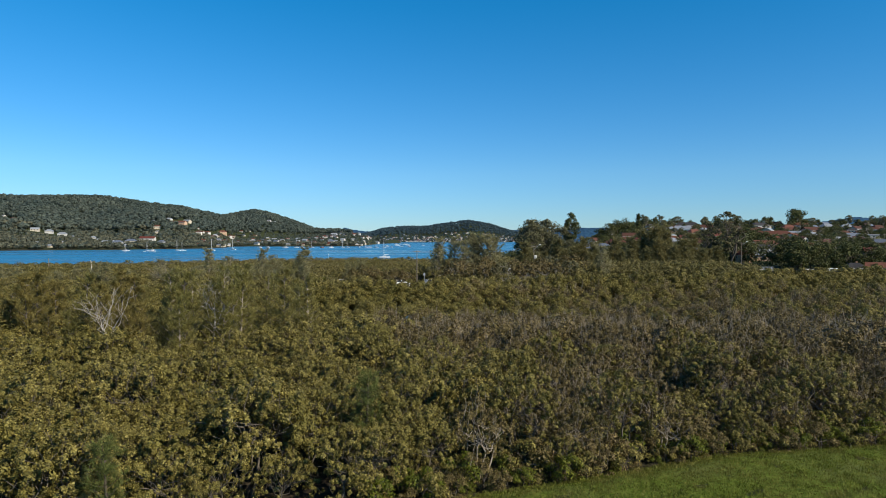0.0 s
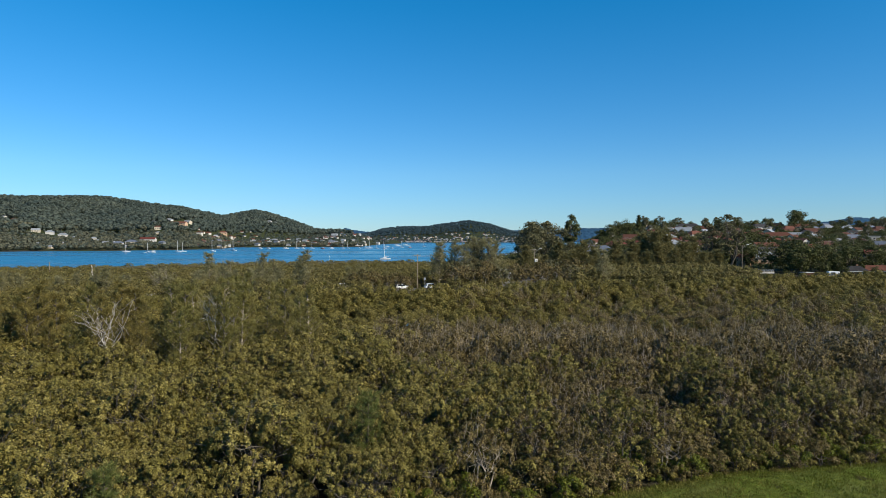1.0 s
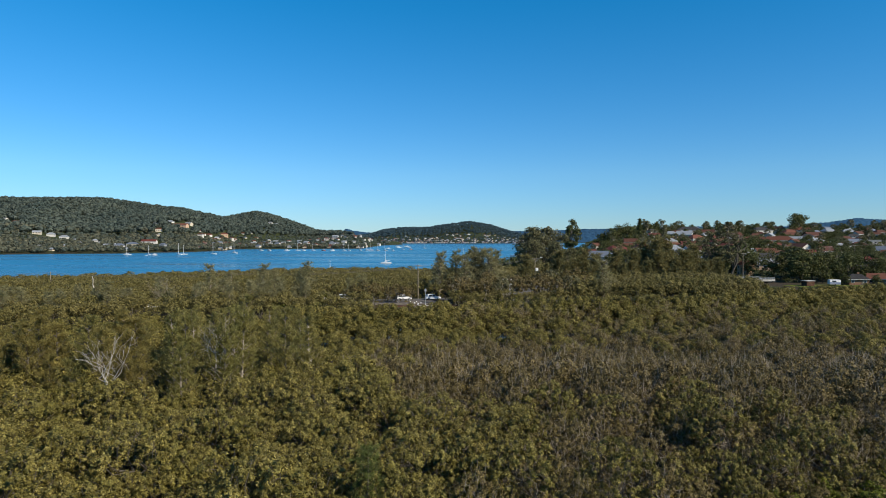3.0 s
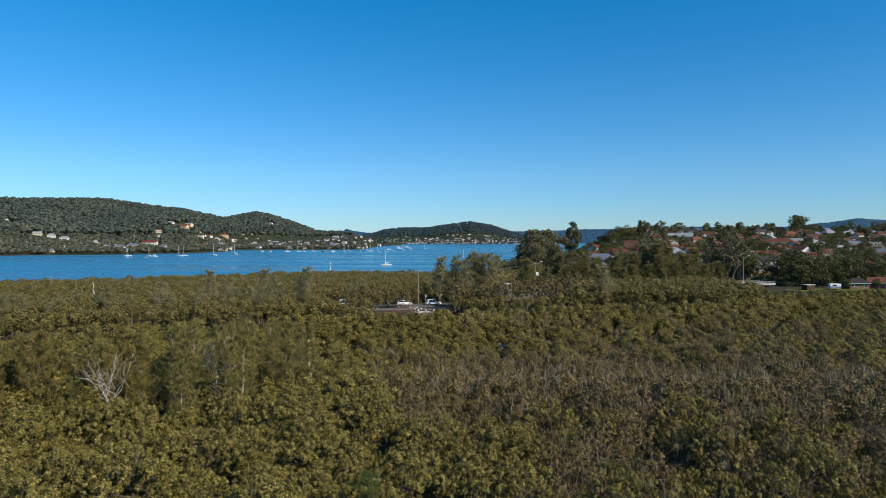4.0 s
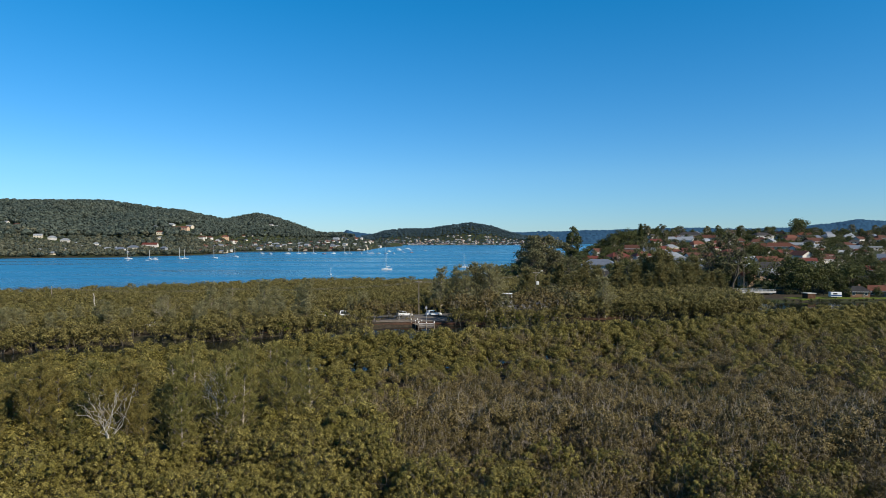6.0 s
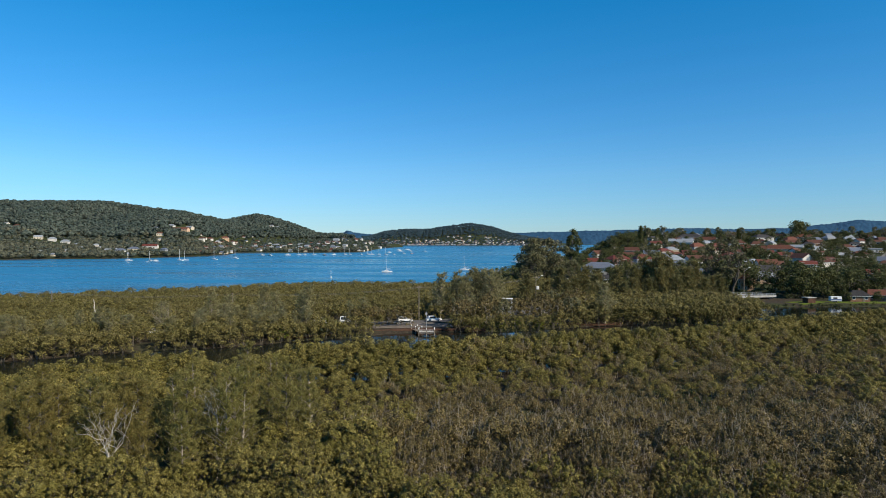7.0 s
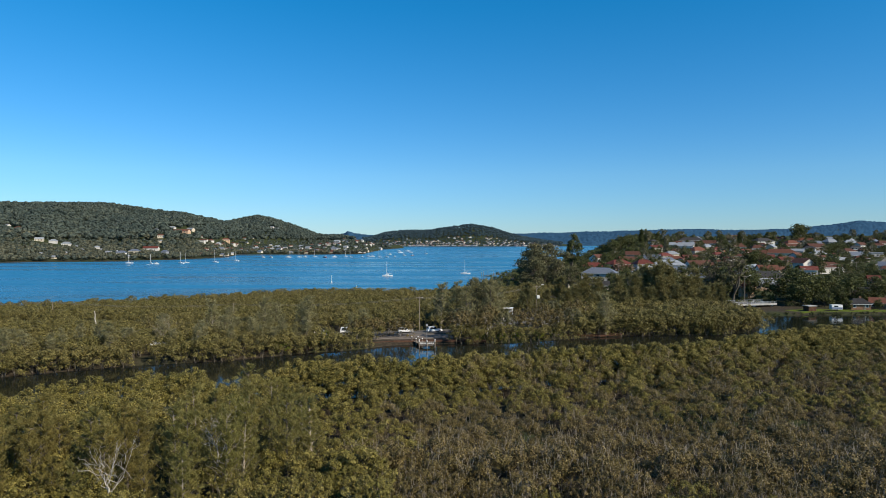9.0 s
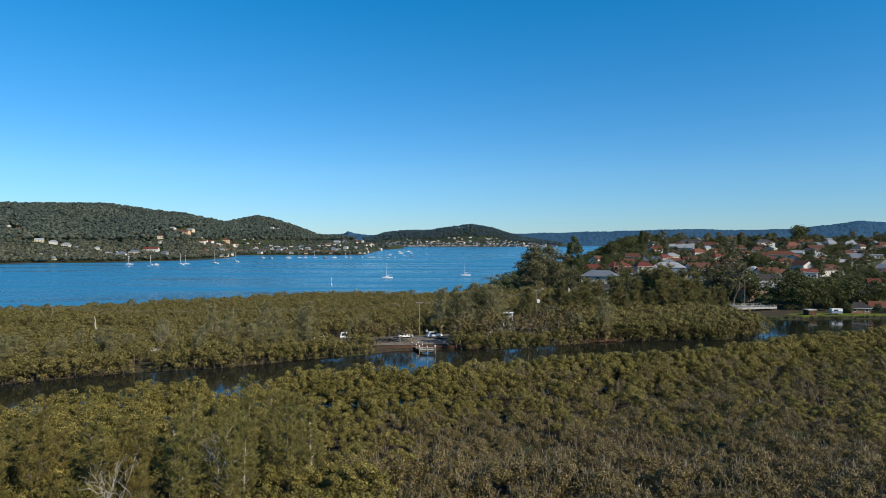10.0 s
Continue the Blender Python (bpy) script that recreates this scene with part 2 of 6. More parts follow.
def land(x, y):
    """The ground's height at arrays x, y: below nought is under water."""
    x, y = np.asarray(x, float), np.asarray(y, float)
    yy = np.maximum(y, 1.0)
    u = x / yy
    marsh = np.minimum(0.55, (near_bank(x) - y) * 0.25)
    lawn = 0.95 * smooth((lawn_edge(x) - y + 1.5) / 4)
    marsh = np.maximum(marsh, -1.5) + lawn
    spit = np.minimum(np.minimum(0.9, (y - far_bank(x)) * 0.3), np.minimum(0.9, (lake_edge(x) - y) * 0.2))
    hill = (5 * smooth((y - 275) / 90) + 31 * smooth((y - 330) / 600)) * smooth((u - 0.17) / 0.14)
    inland = np.clip(np.minimum((lake_edge(x) - y) / 60, (y - far_bank(x)) / 40), 0, 1)
    spit = np.maximum(spit, -1.5) + hill * inland
    shore, top_y, top_z = west_shore(u), curve(u, WEST_U, WEST_Y), curve(u, WEST_U, WEST_Z)
    k = (y - shore) / np.maximum(top_y - shore, 50)
    west = np.where(u < -0.07, np.minimum(1.2, (y - shore) * 0.1) + top_z * (0.25 * np.clip(k, 0, 1) + 0.75 * smooth(k)) - 0.04 * np.maximum(y - top_y, 0) + 11 * np.sin(x * 0.020 + 1.6 * np.sin(y * 0.0055) + 0.004 * y) * np.clip(4 * k * (1 - k), 0, 1) * smooth(k * 3), -1.5)
    ke = (y - 3420) / 480
    east = np.where((u > -0.13) & (u < 0.2), np.minimum(1.5, (y - 3420) * 0.05) + curve(u, EAST_U, EAST_Z) * (0.3 * np.clip(ke, 0, 1) + 0.7 * smooth(ke)) - 0.04 * np.maximum(y - 3950, 0), -1.5)
    kb = (y - 4150) / 480
    blue = np.minimum(1.5, (y - 4150) * 0.05) + curve(u, BLUE_U, BLUE_Z) * smooth(kb)
    z = np.maximum.reduce([marsh, spit, west, east, blue, np.full_like(x, -1.5)])
    return z


def ground_z(x, y):
    return float(land(np.array([x]), np.array([y]))[0])


# ---------------------------------------------------------------- mesh helpers
def mesh_np(name, verts, quads, mats, index=None, smooth_faces=False):
    """A mesh from arrays of corners and four-cornered faces; a fourth corner of -1 makes a triangle."""
    me = bpy.data.meshes.new(name)
    verts, quads = np.asarray(verts, np.float32), np.asarray(quads, np.int32)
    me.vertices.add(len(verts))
    me.vertices.foreach_set("co", verts.ravel())
    total = np.where(quads[:, 3] < 0, 3, 4).astype(np.int32)
    corners = quads.ravel()[quads.ravel() >= 0]
    me.loops.add(len(corners))
    me.loops.foreach_set("vertex_index", corners)
    me.polygons.add(len(quads))
    me.polygons.foreach_set("loop_start", (np.cumsum(total) - total).astype(np.int32))
    me.polygons.foreach_set("loop_total", total)
    for m in mats:
        me.materials.append(m)
    if index is not None:
        me.polygons.foreach_set("material_index", np.asarray(index, np.int32))
    me.polygons.foreach_set("use_smooth", np.full(len(quads), smooth_faces))
    me.update(calc_edges=True)
    me.validate()
    return me


def part(name, bm, material, parent, label=""):
    me = bpy.data.meshes.new(name)
    bm.to_mesh(me)
    bm.free()
    me.materials.append(material)
    ob = new(name, me)
    ob.parent = parent
    if label:
        tagged(ob, label)
    return ob


def part_mesh(name, me, parent, label=""):
    ob = new(name, me)
    ob.parent = parent
    if label:
        tagged(ob, label)
    return ob


def shifted(quads, n):
    return np.where(quads < 0, -1, quads + n).astype(np.int32)


class Pile:
    """Collects pieces of geometry into one mesh."""

    def __init__(self):
        self.v, self.q, self.i, self.n = [], [], [], 0

    def add(self, verts, quads, index=0):
        verts, quads = np.asarray(verts, np.float32), np.asarray(quads, np.int32)
        self.v.append(verts)
        self.q.append(shifted(quads, self.n))
        self.i.append(np.full(len(quads), index, np.int32))
        self.n += len(verts)

    def grow(self, verts, quads):
        """Adds a limb, joined to the nearest wood that is there already."""
        if self.n:
            have = np.concatenate(self.v)
            k = int(np.argmin(((have - np.asarray(verts[0], np.float32)) ** 2).sum(1)))
            first = self.n
            self.add(verts, quads)
            m = k + 1 if k + 1 < first else k - 1
            self.q.append(np.array([(first, first + 1, k, m)], np.int32))
            self.i.append(np.zeros(1, np.int32))
        else:
            self.add(verts, quads)

    def mesh(self, name, mats, smooth_faces=False):
        return mesh_np(name, np.concatenate(self.v), np.concatenate(self.q), mats, np.concatenate(self.i), smooth_faces)


def unit(a):
    return a / np.maximum(np.linalg.norm(a, axis=-1, keepdims=True), 1e-6)


def leaves(rng, centres, normals, half, slim=0.58, loose=0.5, tri=False):
    """Leaves at the centres, facing roughly along the normals: diamonds, or plain triangles for the far ones."""
    k = len(centres)
    nrm = unit(unit(normals) + rng.normal(0, loose, (k, 3)))
    a = unit(np.cross(nrm, rng.normal(0, 1, (k, 3))))
    b = np.cross(nrm, a)
    s = half * rng.uniform(0.6, 1.4, (k, 1))
    if tri:
        v = np.stack([centres + a * s * 1.3, centres - a * s * 0.7 + b * s * slim * 1.4, centres - a * s * 0.7 - b * s * slim * 1.4], 1).reshape(-1, 3)
        q = np.full((k, 4), -1)
        q[:, :3] = np.arange(3 * k).reshape(-1, 3)
        return v, q
    bend = nrm * s * 0.25
    v = np.stack([centres + a * s - bend, centres + b * s * slim, centres - a * s - bend, centres - b * s * slim], 1).reshape(-1, 3)
    return v, np.arange(4 * k).reshape(-1, 4)


def tube(points, radii, sides=5):
    """A tapered limb along the points."""
    pts = np.asarray(points, float)
    way = unit(np.gradient(pts, axis=0))
    ref = np.where(np.abs(way[:, 2:3]) > 0.9, [[1.0, 0, 0]], [[0, 0, 1.0]])
    s = unit(np.cross(way, ref))
    t = np.cross(way, s)
    ang = np.arange(sides) * 2 * np.pi / sides
    ring = pts[:, None] + (s[:, None] * np.cos(ang)[None, :, None] + t[:, None] * np.sin(ang)[None, :, None]) * np.asarray(radii)[:, None, None]
    q = []
    for i in range(len(pts) - 1):
        for j in range(sides):
            q.append((i * sides + j, i * sides + (j + 1) % sides, (i + 1) * sides + (j + 1) % sides, (i + 1) * sides + j))
    return ring.reshape(-1, 3), np.array(q)


def limb(rng, a, b, r0, r1, wander=0.12, steps=4, sides=5):
    a, b = np.asarray(a, float), np.asarray(b, float)
    k = np.linspace(0, 1, steps + 1)[:, None]
    p = a + (b - a) * k
    p[1:-1] += rng.normal(0, wander * np.linalg.norm(b - a) / 2, (steps - 1, 3)) * [1, 1, 0.4]
    return tube(p, np.linspace(r0, r1, steps + 1), sides)


# ---------------------------------------------------------------- plants: each gives (wood, foliage) piles
def mangrove(seed, height, radius, count, half, twigs=0, clumps=11, sides=4, skirt=5, fine=True, spray=0.36, rise=1.0):
    """A rounded crown of leafy clumps on a few crooked stems, leafy low down where skirt is large."""
    rng = np.random.default_rng(seed)
    wood, leaf = Pile(), Pile()
    c = []
    for i in range(clumps):
        a, r = rng.uniform(0, 6.283), radius * 0.80 * math.sqrt(rng.uniform(0, 1))
        z = height * (0.90 - 0.50 * (r / radius) ** 2) - rng.uniform(0, 0.10) * height
        if i < skirt:
            a, r, z = (i + rng.uniform(0, 1)) * 12.566 / skirt, radius * rng.uniform(0.55, 0.85), height * (rng.uniform(0.10, 0.30) if i * 2 < skirt else rng.uniform(0.34, 0.54))
        c.append((r * math.cos(a), r * math.sin(a), z))
    c = np.array(c)
    stems = int(rng.integers(2, 4))
    tops = []
    for i in range(stems):
        b = np.array([rng.normal(0, 0.2), rng.normal(0, 0.2), -0.2])
        f = np.array([rng.normal(0, 0.22 * radius), rng.normal(0, 0.22 * radius), height * rng.uniform(0.30, 0.45)])
        wood.grow(*limb(rng, b, f, 0.075, 0.05, 0.1, 3, sides))
        tops.append(f)
    if fine:
        for i, p in enumerate(c[skirt // 2::2]):
            wood.grow(*limb(rng, tops[i % stems], p + [0, 0, 0.15], 0.030, 0.008, 0.22, 4, sides))
    for _ in range(twigs):
        p = c[rng.integers(skirt, len(c))]
        q = p + rng.normal(0, 0.40, 3) * [1, 1, 0.4] + [0, 0, rng.uniform(0.75, 1.35) * spray * radius * 1.25 * rise]
        wood.add(*limb(rng, p, q, 0.020, 0.007, 0.16, 3 if fine else 2, 3))
    weight = rng.uniform(0.6, 1.0, clumps)
    which = rng.choice(clumps, count, p=weight ** 2 / (weight ** 2).sum())
    d = unit(rng.normal(0, 1, (count, 3)) + [0, 0, 0.75])
    size = (radius * spray * weight * math.sqrt(16 / clumps))[which][:, None]
    lump = 0.86 + 0.16 * np.sin(7 * d[:, :1] + which[:, None]) * np.sin(7 * d[:, 1:2] + 2 * which[:, None]) * np.sin(6 * d[:, 2:3])
    p = c[which] + d * size * (lump + rng.uniform(-0.14, 0.12, (count, 1))) * [1.05, 1.05, 0.85]
    leaf.add(*leaves(rng, p, d + [0, 0, 0.25], half, loose=0.34, tri=True))
    return wood, leaf


def tufted(seed, height, radius, tufts, per, half, size, twigs=0, lobes=7, low=0.2, skirt=0.22, fine=True, rise=1.0, sides=4, dome=0.45):
    """A mangrove whose crown is several domes, each covered with small upright tufts of leaves, open below."""
    rng = np.random.default_rng(seed)
    wood, leaf = Pile(), Pile()
    c, lr = [], []
    for i in range(lobes):
        a, r = i * 2.4 + rng.uniform(-0.5, 0.5), radius * (1.12 - dome) * math.sqrt((i + 0.3) / lobes)
        big = radius * dome * rng.uniform(0.75, 1.25)
        c.append((r * math.cos(a), r * math.sin(a), height * (1.0 - 0.34 * (r / radius) ** 2 - rng.uniform(0, 0.16)) - big))
        lr.append(big)
    c, lr = np.array(c), np.array(lr)
    stems = int(rng.integers(2, 4))
    tops = []
    for i in range(stems):
        b = np.array([rng.normal(0, 0.2), rng.normal(0, 0.2), -0.2])
        f = np.array([rng.normal(0, 0.22 * radius), rng.normal(0, 0.22 * radius), height * rng.uniform(0.30, 0.45)])
        wood.grow(*limb(rng, b, f, 0.075, 0.05, 0.1, 3, sides))
        tops.append(f)
    which = rng.integers(0, lobes, tufts * 3)
    out = unit(rng.normal(0, 1, (tufts * 3, 3)) + [0, 0, 0.35])
    p = c[which] + out * lr[which][:, None] * rng.uniform(0.84, 1.10, (tufts * 3, 1))
    deep = (np.linalg.norm(p[:, None] - c[None], axis=2) < 0.80 * lr[None]).any(1) | (p[:, 2] < low * height)
    p, out = p[~deep][:tufts], out[~deep][:tufts]
    k = int(len(p) * skirt)
    if k:
        a, r = rng.uniform(0, 6.283, k), radius * rng.uniform(0.55, 0.95, k)
        p[:k] = np.stack([r * np.cos(a), r * np.sin(a), height * rng.uniform(0.08, 0.58, k)], 1)
        out[:k] = unit(np.stack([np.cos(a), np.sin(a), np.full(k, 0.4)], 1))
    if fine:
        for i, q in enumerate(c):
            wood.grow(*limb(rng, tops[i % stems], q + [0, 0, 0.3 * lr[i]], 0.034, 0.012, 0.2, 4, sides))
        for q in p[k::5]:
            j = int(np.argmin(((c - q) ** 2).sum(1)))
            wood.add(*limb(rng, c[j], q, 0.014, 0.006, 0.2, 2, 3))
    for _ in range(twigs):
        q, o = p[rng.integers(k, len(p))], rng.normal(0, 0.16, 3)
        wood.add(*limb(rng, q - [0, 0, 0.7], q + o + [0, 0, rng.uniform(0.25, 0.75) * rise], 0.018, 0.007, 0.14, 3 if fine else 2, 3))
    n = len(p) * per
    at = np.repeat(np.arange(len(p)), per)
    d = unit(rng.normal(0, 1, (n, 3)) + 0.7 * out[at] + [0, 0, 0.45])
    big = (size * rng.uniform(0.65, 1.3, len(p)))[at][:, None]
    v = p[at] + d * big * rng.uniform(0.35, 1.05, (n, 1)) * [1, 1, 1.1]
    leaf.add(*leaves(rng, v, d + 0.9 * out[at] + [0, 0, 0.2], half, loose=0.34, tri=True))
    return wood, leaf


def sheoak(seed, height, radius, count, length=0.55, width=0.035, bare=0.15, sides=5):
    """A feathery tree: thin upswept branches hung with needle sprays."""
    rng = np.random.default_rng(seed)
    wood, leaf = Pile(), Pile()
    lean = rng.normal(0, 0.04 * height, 2)
    trunk = np.array([(0, 0, -0.3), (lean[0] * 0.2, lean[1] * 0.2, height * 0.35), (lean[0] * 0.6, lean[1] * 0.6, height * 0.7), (lean[0], lean[1], height)])
    wood.grow(*tube(trunk, [0.16, 0.12, 0.07, 0.015], sides))
    tips, ways = [], []
    nb = int(20 + height * 2.4)
    for i in range(nb):
        k = (i + rng.uniform(0, 1)) / nb * 0.86 + 0.12
        s = np.array([np.interp(k * height, trunk[:, 2], trunk[:, j]) for j in range(3)])
        a = i * 2.4 + rng.uniform(-0.5, 0.5)
        reach = radius * (1.12 - k) ** 0.55 * rng.uniform(0.45, 1.1)
        e = s + [reach * math.cos(a), reach * math.sin(a), reach * rng.uniform(0.55, 1.25)]
        wood.grow(*limb(rng, s, e, 0.045 * (1.2 - k), 0.010, 0.12, 3, 3))
        if rng.uniform() < bare:
            continue
        for j in range(6):
            q = s + (e - s) * rng.uniform(0.25, 1.0)
            f = q + rng.normal(0, 0.20 * reach + 0.10, 3) * [1, 1, 0.5] + [0, 0, rng.uniform(0.1, 0.55) * reach]
            t = rng.uniform(0.0, 1.1, (max(2, count // nb // 6), 1))
            tips.append(q + (f - q) * t + rng.normal(0, 0.07, (len(t), 3)))
            ways.append(np.repeat(unit((f - q)[None] + [0, 0, 0.1]), len(t), 0))
    p, w = np.concatenate(tips), np.concatenate(ways)
    k = len(p)
    w = unit(w + rng.normal(0, 0.45, (k, 3)) + [0, 0, 0.10])
    side = unit(np.cross(w, rng.normal(0, 1, (k, 3))))
    ln = length * rng.uniform(0.5, 1.3, (k, 1))
    v = np.stack([p + side * width, p - side * width, p + w * ln - [0, 0, 0.06]], 1).reshape(-1, 3)
    q = np.full((k, 4), -1)
    q[:, :3] = np.arange(3 * k).reshape(-1, 3)
    leaf.add(v, q)
    return wood, leaf


def gum(seed, height, radius, count, half, clumps=16, open_=0.35, low=0.35):
    """An open-crowned tree on a pale branching trunk."""
    rng = np.random.default_rng(seed)
    wood, leaf = Pile(), Pile()
    fork_z = height * rng.uniform(low * 0.7, low)
    top = np.array([rng.normal(0, 0.05 * height), rng.normal(0, 0.05 * height), fork_z])
    wood.grow(*limb(rng, (0, 0, -0.4), top, 0.022 * height, 0.015 * height, 0.05, 4, 6))
    mains = [np.array([top[0] + radius * 0.45 * math.cos(a), top[1] + radius * 0.45 * math.sin(a), height * rng.uniform(0.55, 0.75)]) for a in rng.uniform(0, 6.283, 5)]
    for m in mains:
        wood.grow(*limb(rng, top, m, 0.012 * height, 0.006 * height, 0.12, 4, 5))
    c = []
    for i in range(clumps):
        a, k = rng.uniform(0, 6.283), rng.uniform(0, 1)
        z = height * (low + 0.08 + (0.9 - low) * k)
        r = radius * math.sqrt(max(0.05, 1 - (2 * k - 0.9) ** 2)) * rng.uniform(0.35, 0.9)
        c.append((r * math.cos(a), r * math.sin(a), z))
        wood.grow(*limb(rng, mains[i % 5], c[-1], 0.005 * height, 0.002 * height, 0.15, 3, 3))
    c = np.array(c)
    which = rng.integers(0, clumps, count)
    d = unit(rng.normal(0, 1, (count, 3)) + [0, 0, 0.2])
    size = (radius * rng.uniform(open_ * 0.7, open_ * 1.35, clumps))[which][:, None]
    p = c[which] + d * size * rng.uniform(0.5, 1.1, (count, 1)) * [1, 1, 0.75]
    leaf.add(*leaves(rng, p, d + [0, 0, 0.3], half, 0.6))
    return wood, leaf


def crown_only(seed, height, radius, count, half, clumps=7):
    """A distant tree: a short stem and a ragged crown of leaf sprays."""
    rng = np.random.default_rng(seed)
    p = Pile()
    p.add(*tube([(0, 0, -1.5), (0, 0, height * 0.6)], [0.04 * radius, 0.02 * radius], 3), 0)
    c = np.array([(radius * 0.55 * rng.uniform(-1, 1), radius * 0.55 * rng.uniform(-1, 1), height * rng.uniform(0.45, 0.75)) for _ in range(clumps)])
    which = rng.integers(0, clumps, count)
    d = unit(rng.normal(0, 1, (count, 3)) + [0, 0, 0.4])
    q = c[which] + d * radius * rng.uniform(0.56, 0.68, (count, 1)) * [1, 1, 0.8 * height / (2 * radius)]
    p.add(*leaves(rng, q, d + [0, 0, 0.15], half, 0.8, 0.16, tri=True), 1)
    return p


def scatter(rng, spacing, x0, x1, y0, y1, jitter=0.42):
    xs, ys = np.arange(x0, x1, spacing), np.arange(y0, y1, spacing * 0.87)
    gx, gy = np.meshgrid(xs, ys)
    gx = gx + (np.arange(len(ys))[:, None] % 2) * spacing / 2
    return (gx + rng.uniform(-jitter, jitter, gx.shape) * spacing).ravel(), (gy + rng.uniform(-jitter, jitter, gy.shape) * spacing).ravel()


def sown(name, protos, spots, mats, label, category):
    """ONE object of many plants, each a turned and scaled copy of a prototype. spots: x, y, z, scale, turn, which."""
    V, Q, I, n = [], [], [], 0
    flat = [(np.concatenate(p.v), np.concatenate(p.q), np.concatenate(p.i)) for p in protos]
    for x, y, z, s, a, w in spots:
        v, q, i = flat[int(w)]
        ca, sa = math.cos(a) * s, math.sin(a) * s
        V.append(np.stack([v[:, 0] * ca - v[:, 1] * sa + x, v[:, 0] * sa + v[:, 1] * ca + y, v[:, 2] * s + z], 1))
        Q.append(shifted(q, n))
        I.append(i)
        n += len(v)
    ob = new(name, mesh_np(name, np.concatenate(V), np.concatenate(Q), mats, np.concatenate(I)))
    return tagged(ob, label, category, kind="stuff")


def joined(wood, leaf):
    p = Pile()
    for pile, base, k in ((wood, 0, 0), (leaf, wood.n, 1)):
        p.v += pile.v
        p.q += [shifted(q, base) for q in pile.q]
        p.i += [np.full(len(q), k, np.int32) for q in pile.q]
    p.n = wood.n + leaf.n
    return p


def tree_meshes(kind, wood_mat, leaf_mat_, wood, leaf):
    return wood.mesh(kind + "_trunk", [wood_mat], True), leaf.mesh(kind + "_crown", [leaf_mat_])


def plant(name, meshes, x, y, z, scale, turn, label, category, group=""):
    """A tree as a thing: an Empty at its foot with its trunk and crown."""
    root = tagged(new(name), label, category, group)
    root.matrix_world = pose(x, y, z, 0, 0, turn) @ Matrix.Diagonal((scale, scale, scale, 1))
    part_mesh("trunk", meshes[0], root)
    part_mesh("crown", meshes[1], root)
    return root


# ---------------------------------------------------------------- ground and water
def fan_grid(name, ys, us, half_width, height_of, mat):
    Y = np.repeat(ys[:, None], len(us), 1)
    X = us[None] * half_width(ys)[:, None]
    Z = height_of(X, Y)
    v = np.stack([X, Y, Z], -1).reshape(-1, 3)
    i = np.arange(len(ys) - 1)[:, None] * len(us) + np.arange(len(us) - 1)[None]
    q = np.stack([i, i + 1, i + 1 + len(us), i + len(us)], -1).reshape(-1, 4)
    return new(name, mesh_np(name, v, q, [mat], None, True))


rows_y = np.concatenate([np.arange(-260, 20, 14), np.arange(20, 60, 1.5), np.arange(60, 360, 2.5), 360 * 1.022 ** np.arange(0, 118)])
rows_y = rows_y[rows_y < 4790]
cols_u = np.linspace(-1, 1, 281)
rng0 = np.random.default_rng(3)


def rough_land(X, Y):
    z = land(X, Y)
    wob = np.sin(X * 0.9 + np.sin(Y * 0.7) * 2) * np.cos(Y * 1.1 + X * 0.3) * 0.06
    far = np.clip((Y - 700) / 1500, 0, 1)
    hills = (np.sin(X * 0.012 + Y * 0.004) * np.cos(Y * 0.011) * 5) * far * (z > 15)
    return z + wob + hills


ground = tagged(fan_grid("ground", rows_y, cols_u, lambda y: 230 + 0.92 * np.maximum(y, 0), rough_land, GROUND),
                "muddy ground, grassy banks and wooded hills", "ground", kind="structure")


def sheet(name, outline, z, mat, label):
    bm = bmesh.new()
    bm.faces.new([bm.verts.new((x, y, z)) for x, y in outline])
    me = bpy.data.meshes.new(name)
    bm.to_mesh(me)
    bm.free()
    me.materials.append(mat)
    return tagged(new(name, me), label, "water", kind="structure")


sheet("water_lake", [(-4800, 225), (-130, 225), (300, 300), (700, 330), (4800, 330), (4800, 4785), (-4800, 4785)], 0.0, LAKE, "wind-rippled deep blue lake")
sheet("water_creek", [(-380, 60), (420, 60), (420, 298), (300, 298), (-130, 223), (-380, 223)], 0.0, CREEK, "calm dark tidal creek mirroring its banks")

# ---------------------------------------------------------------- near mangroves
rngm = np.random.default_rng(11)
mx, my = scatter(rngm, 2.75, -130, 170, 18, 200, 0.6)
wide = (rngm.uniform(0, 1, len(mx)) > 0.08 + 0.05 * smooth((my - 50) / 15)) & (np.abs(mx) < 0.73 * my + 3) & (my > lawn_edge(mx) + 1.2) & (my < near_bank(mx) - 1.0)
mx, my = mx[wide], my[wide]
mu = mx / my
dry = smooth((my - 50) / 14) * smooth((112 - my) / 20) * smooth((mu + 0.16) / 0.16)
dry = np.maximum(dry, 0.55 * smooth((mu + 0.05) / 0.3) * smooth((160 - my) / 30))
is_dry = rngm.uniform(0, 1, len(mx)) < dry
tall = 6.2 - 1.9 * smooth((my - 66) / 24) * smooth((mx + 48) / 22) - 0.3 * is_dry - 0.9 * smooth((mu - 0.05) / 0.3) * smooth((66 - my) / 12)
tall *= rngm.uniform(0.70, 1.20, len(mx)) * (1.0 + 0.13 * np.sin(mx * 0.55 + 1.7 * np.sin(my * 0.31)) * np.sin(my * 0.47 + 1.3 * np.sin(mx * 0.23)))
tall *= 0.62 + 0.38 * smooth((my - lawn_edge(mx)) / 5)
shore = smooth((near_bank(mx) - my) / 16)
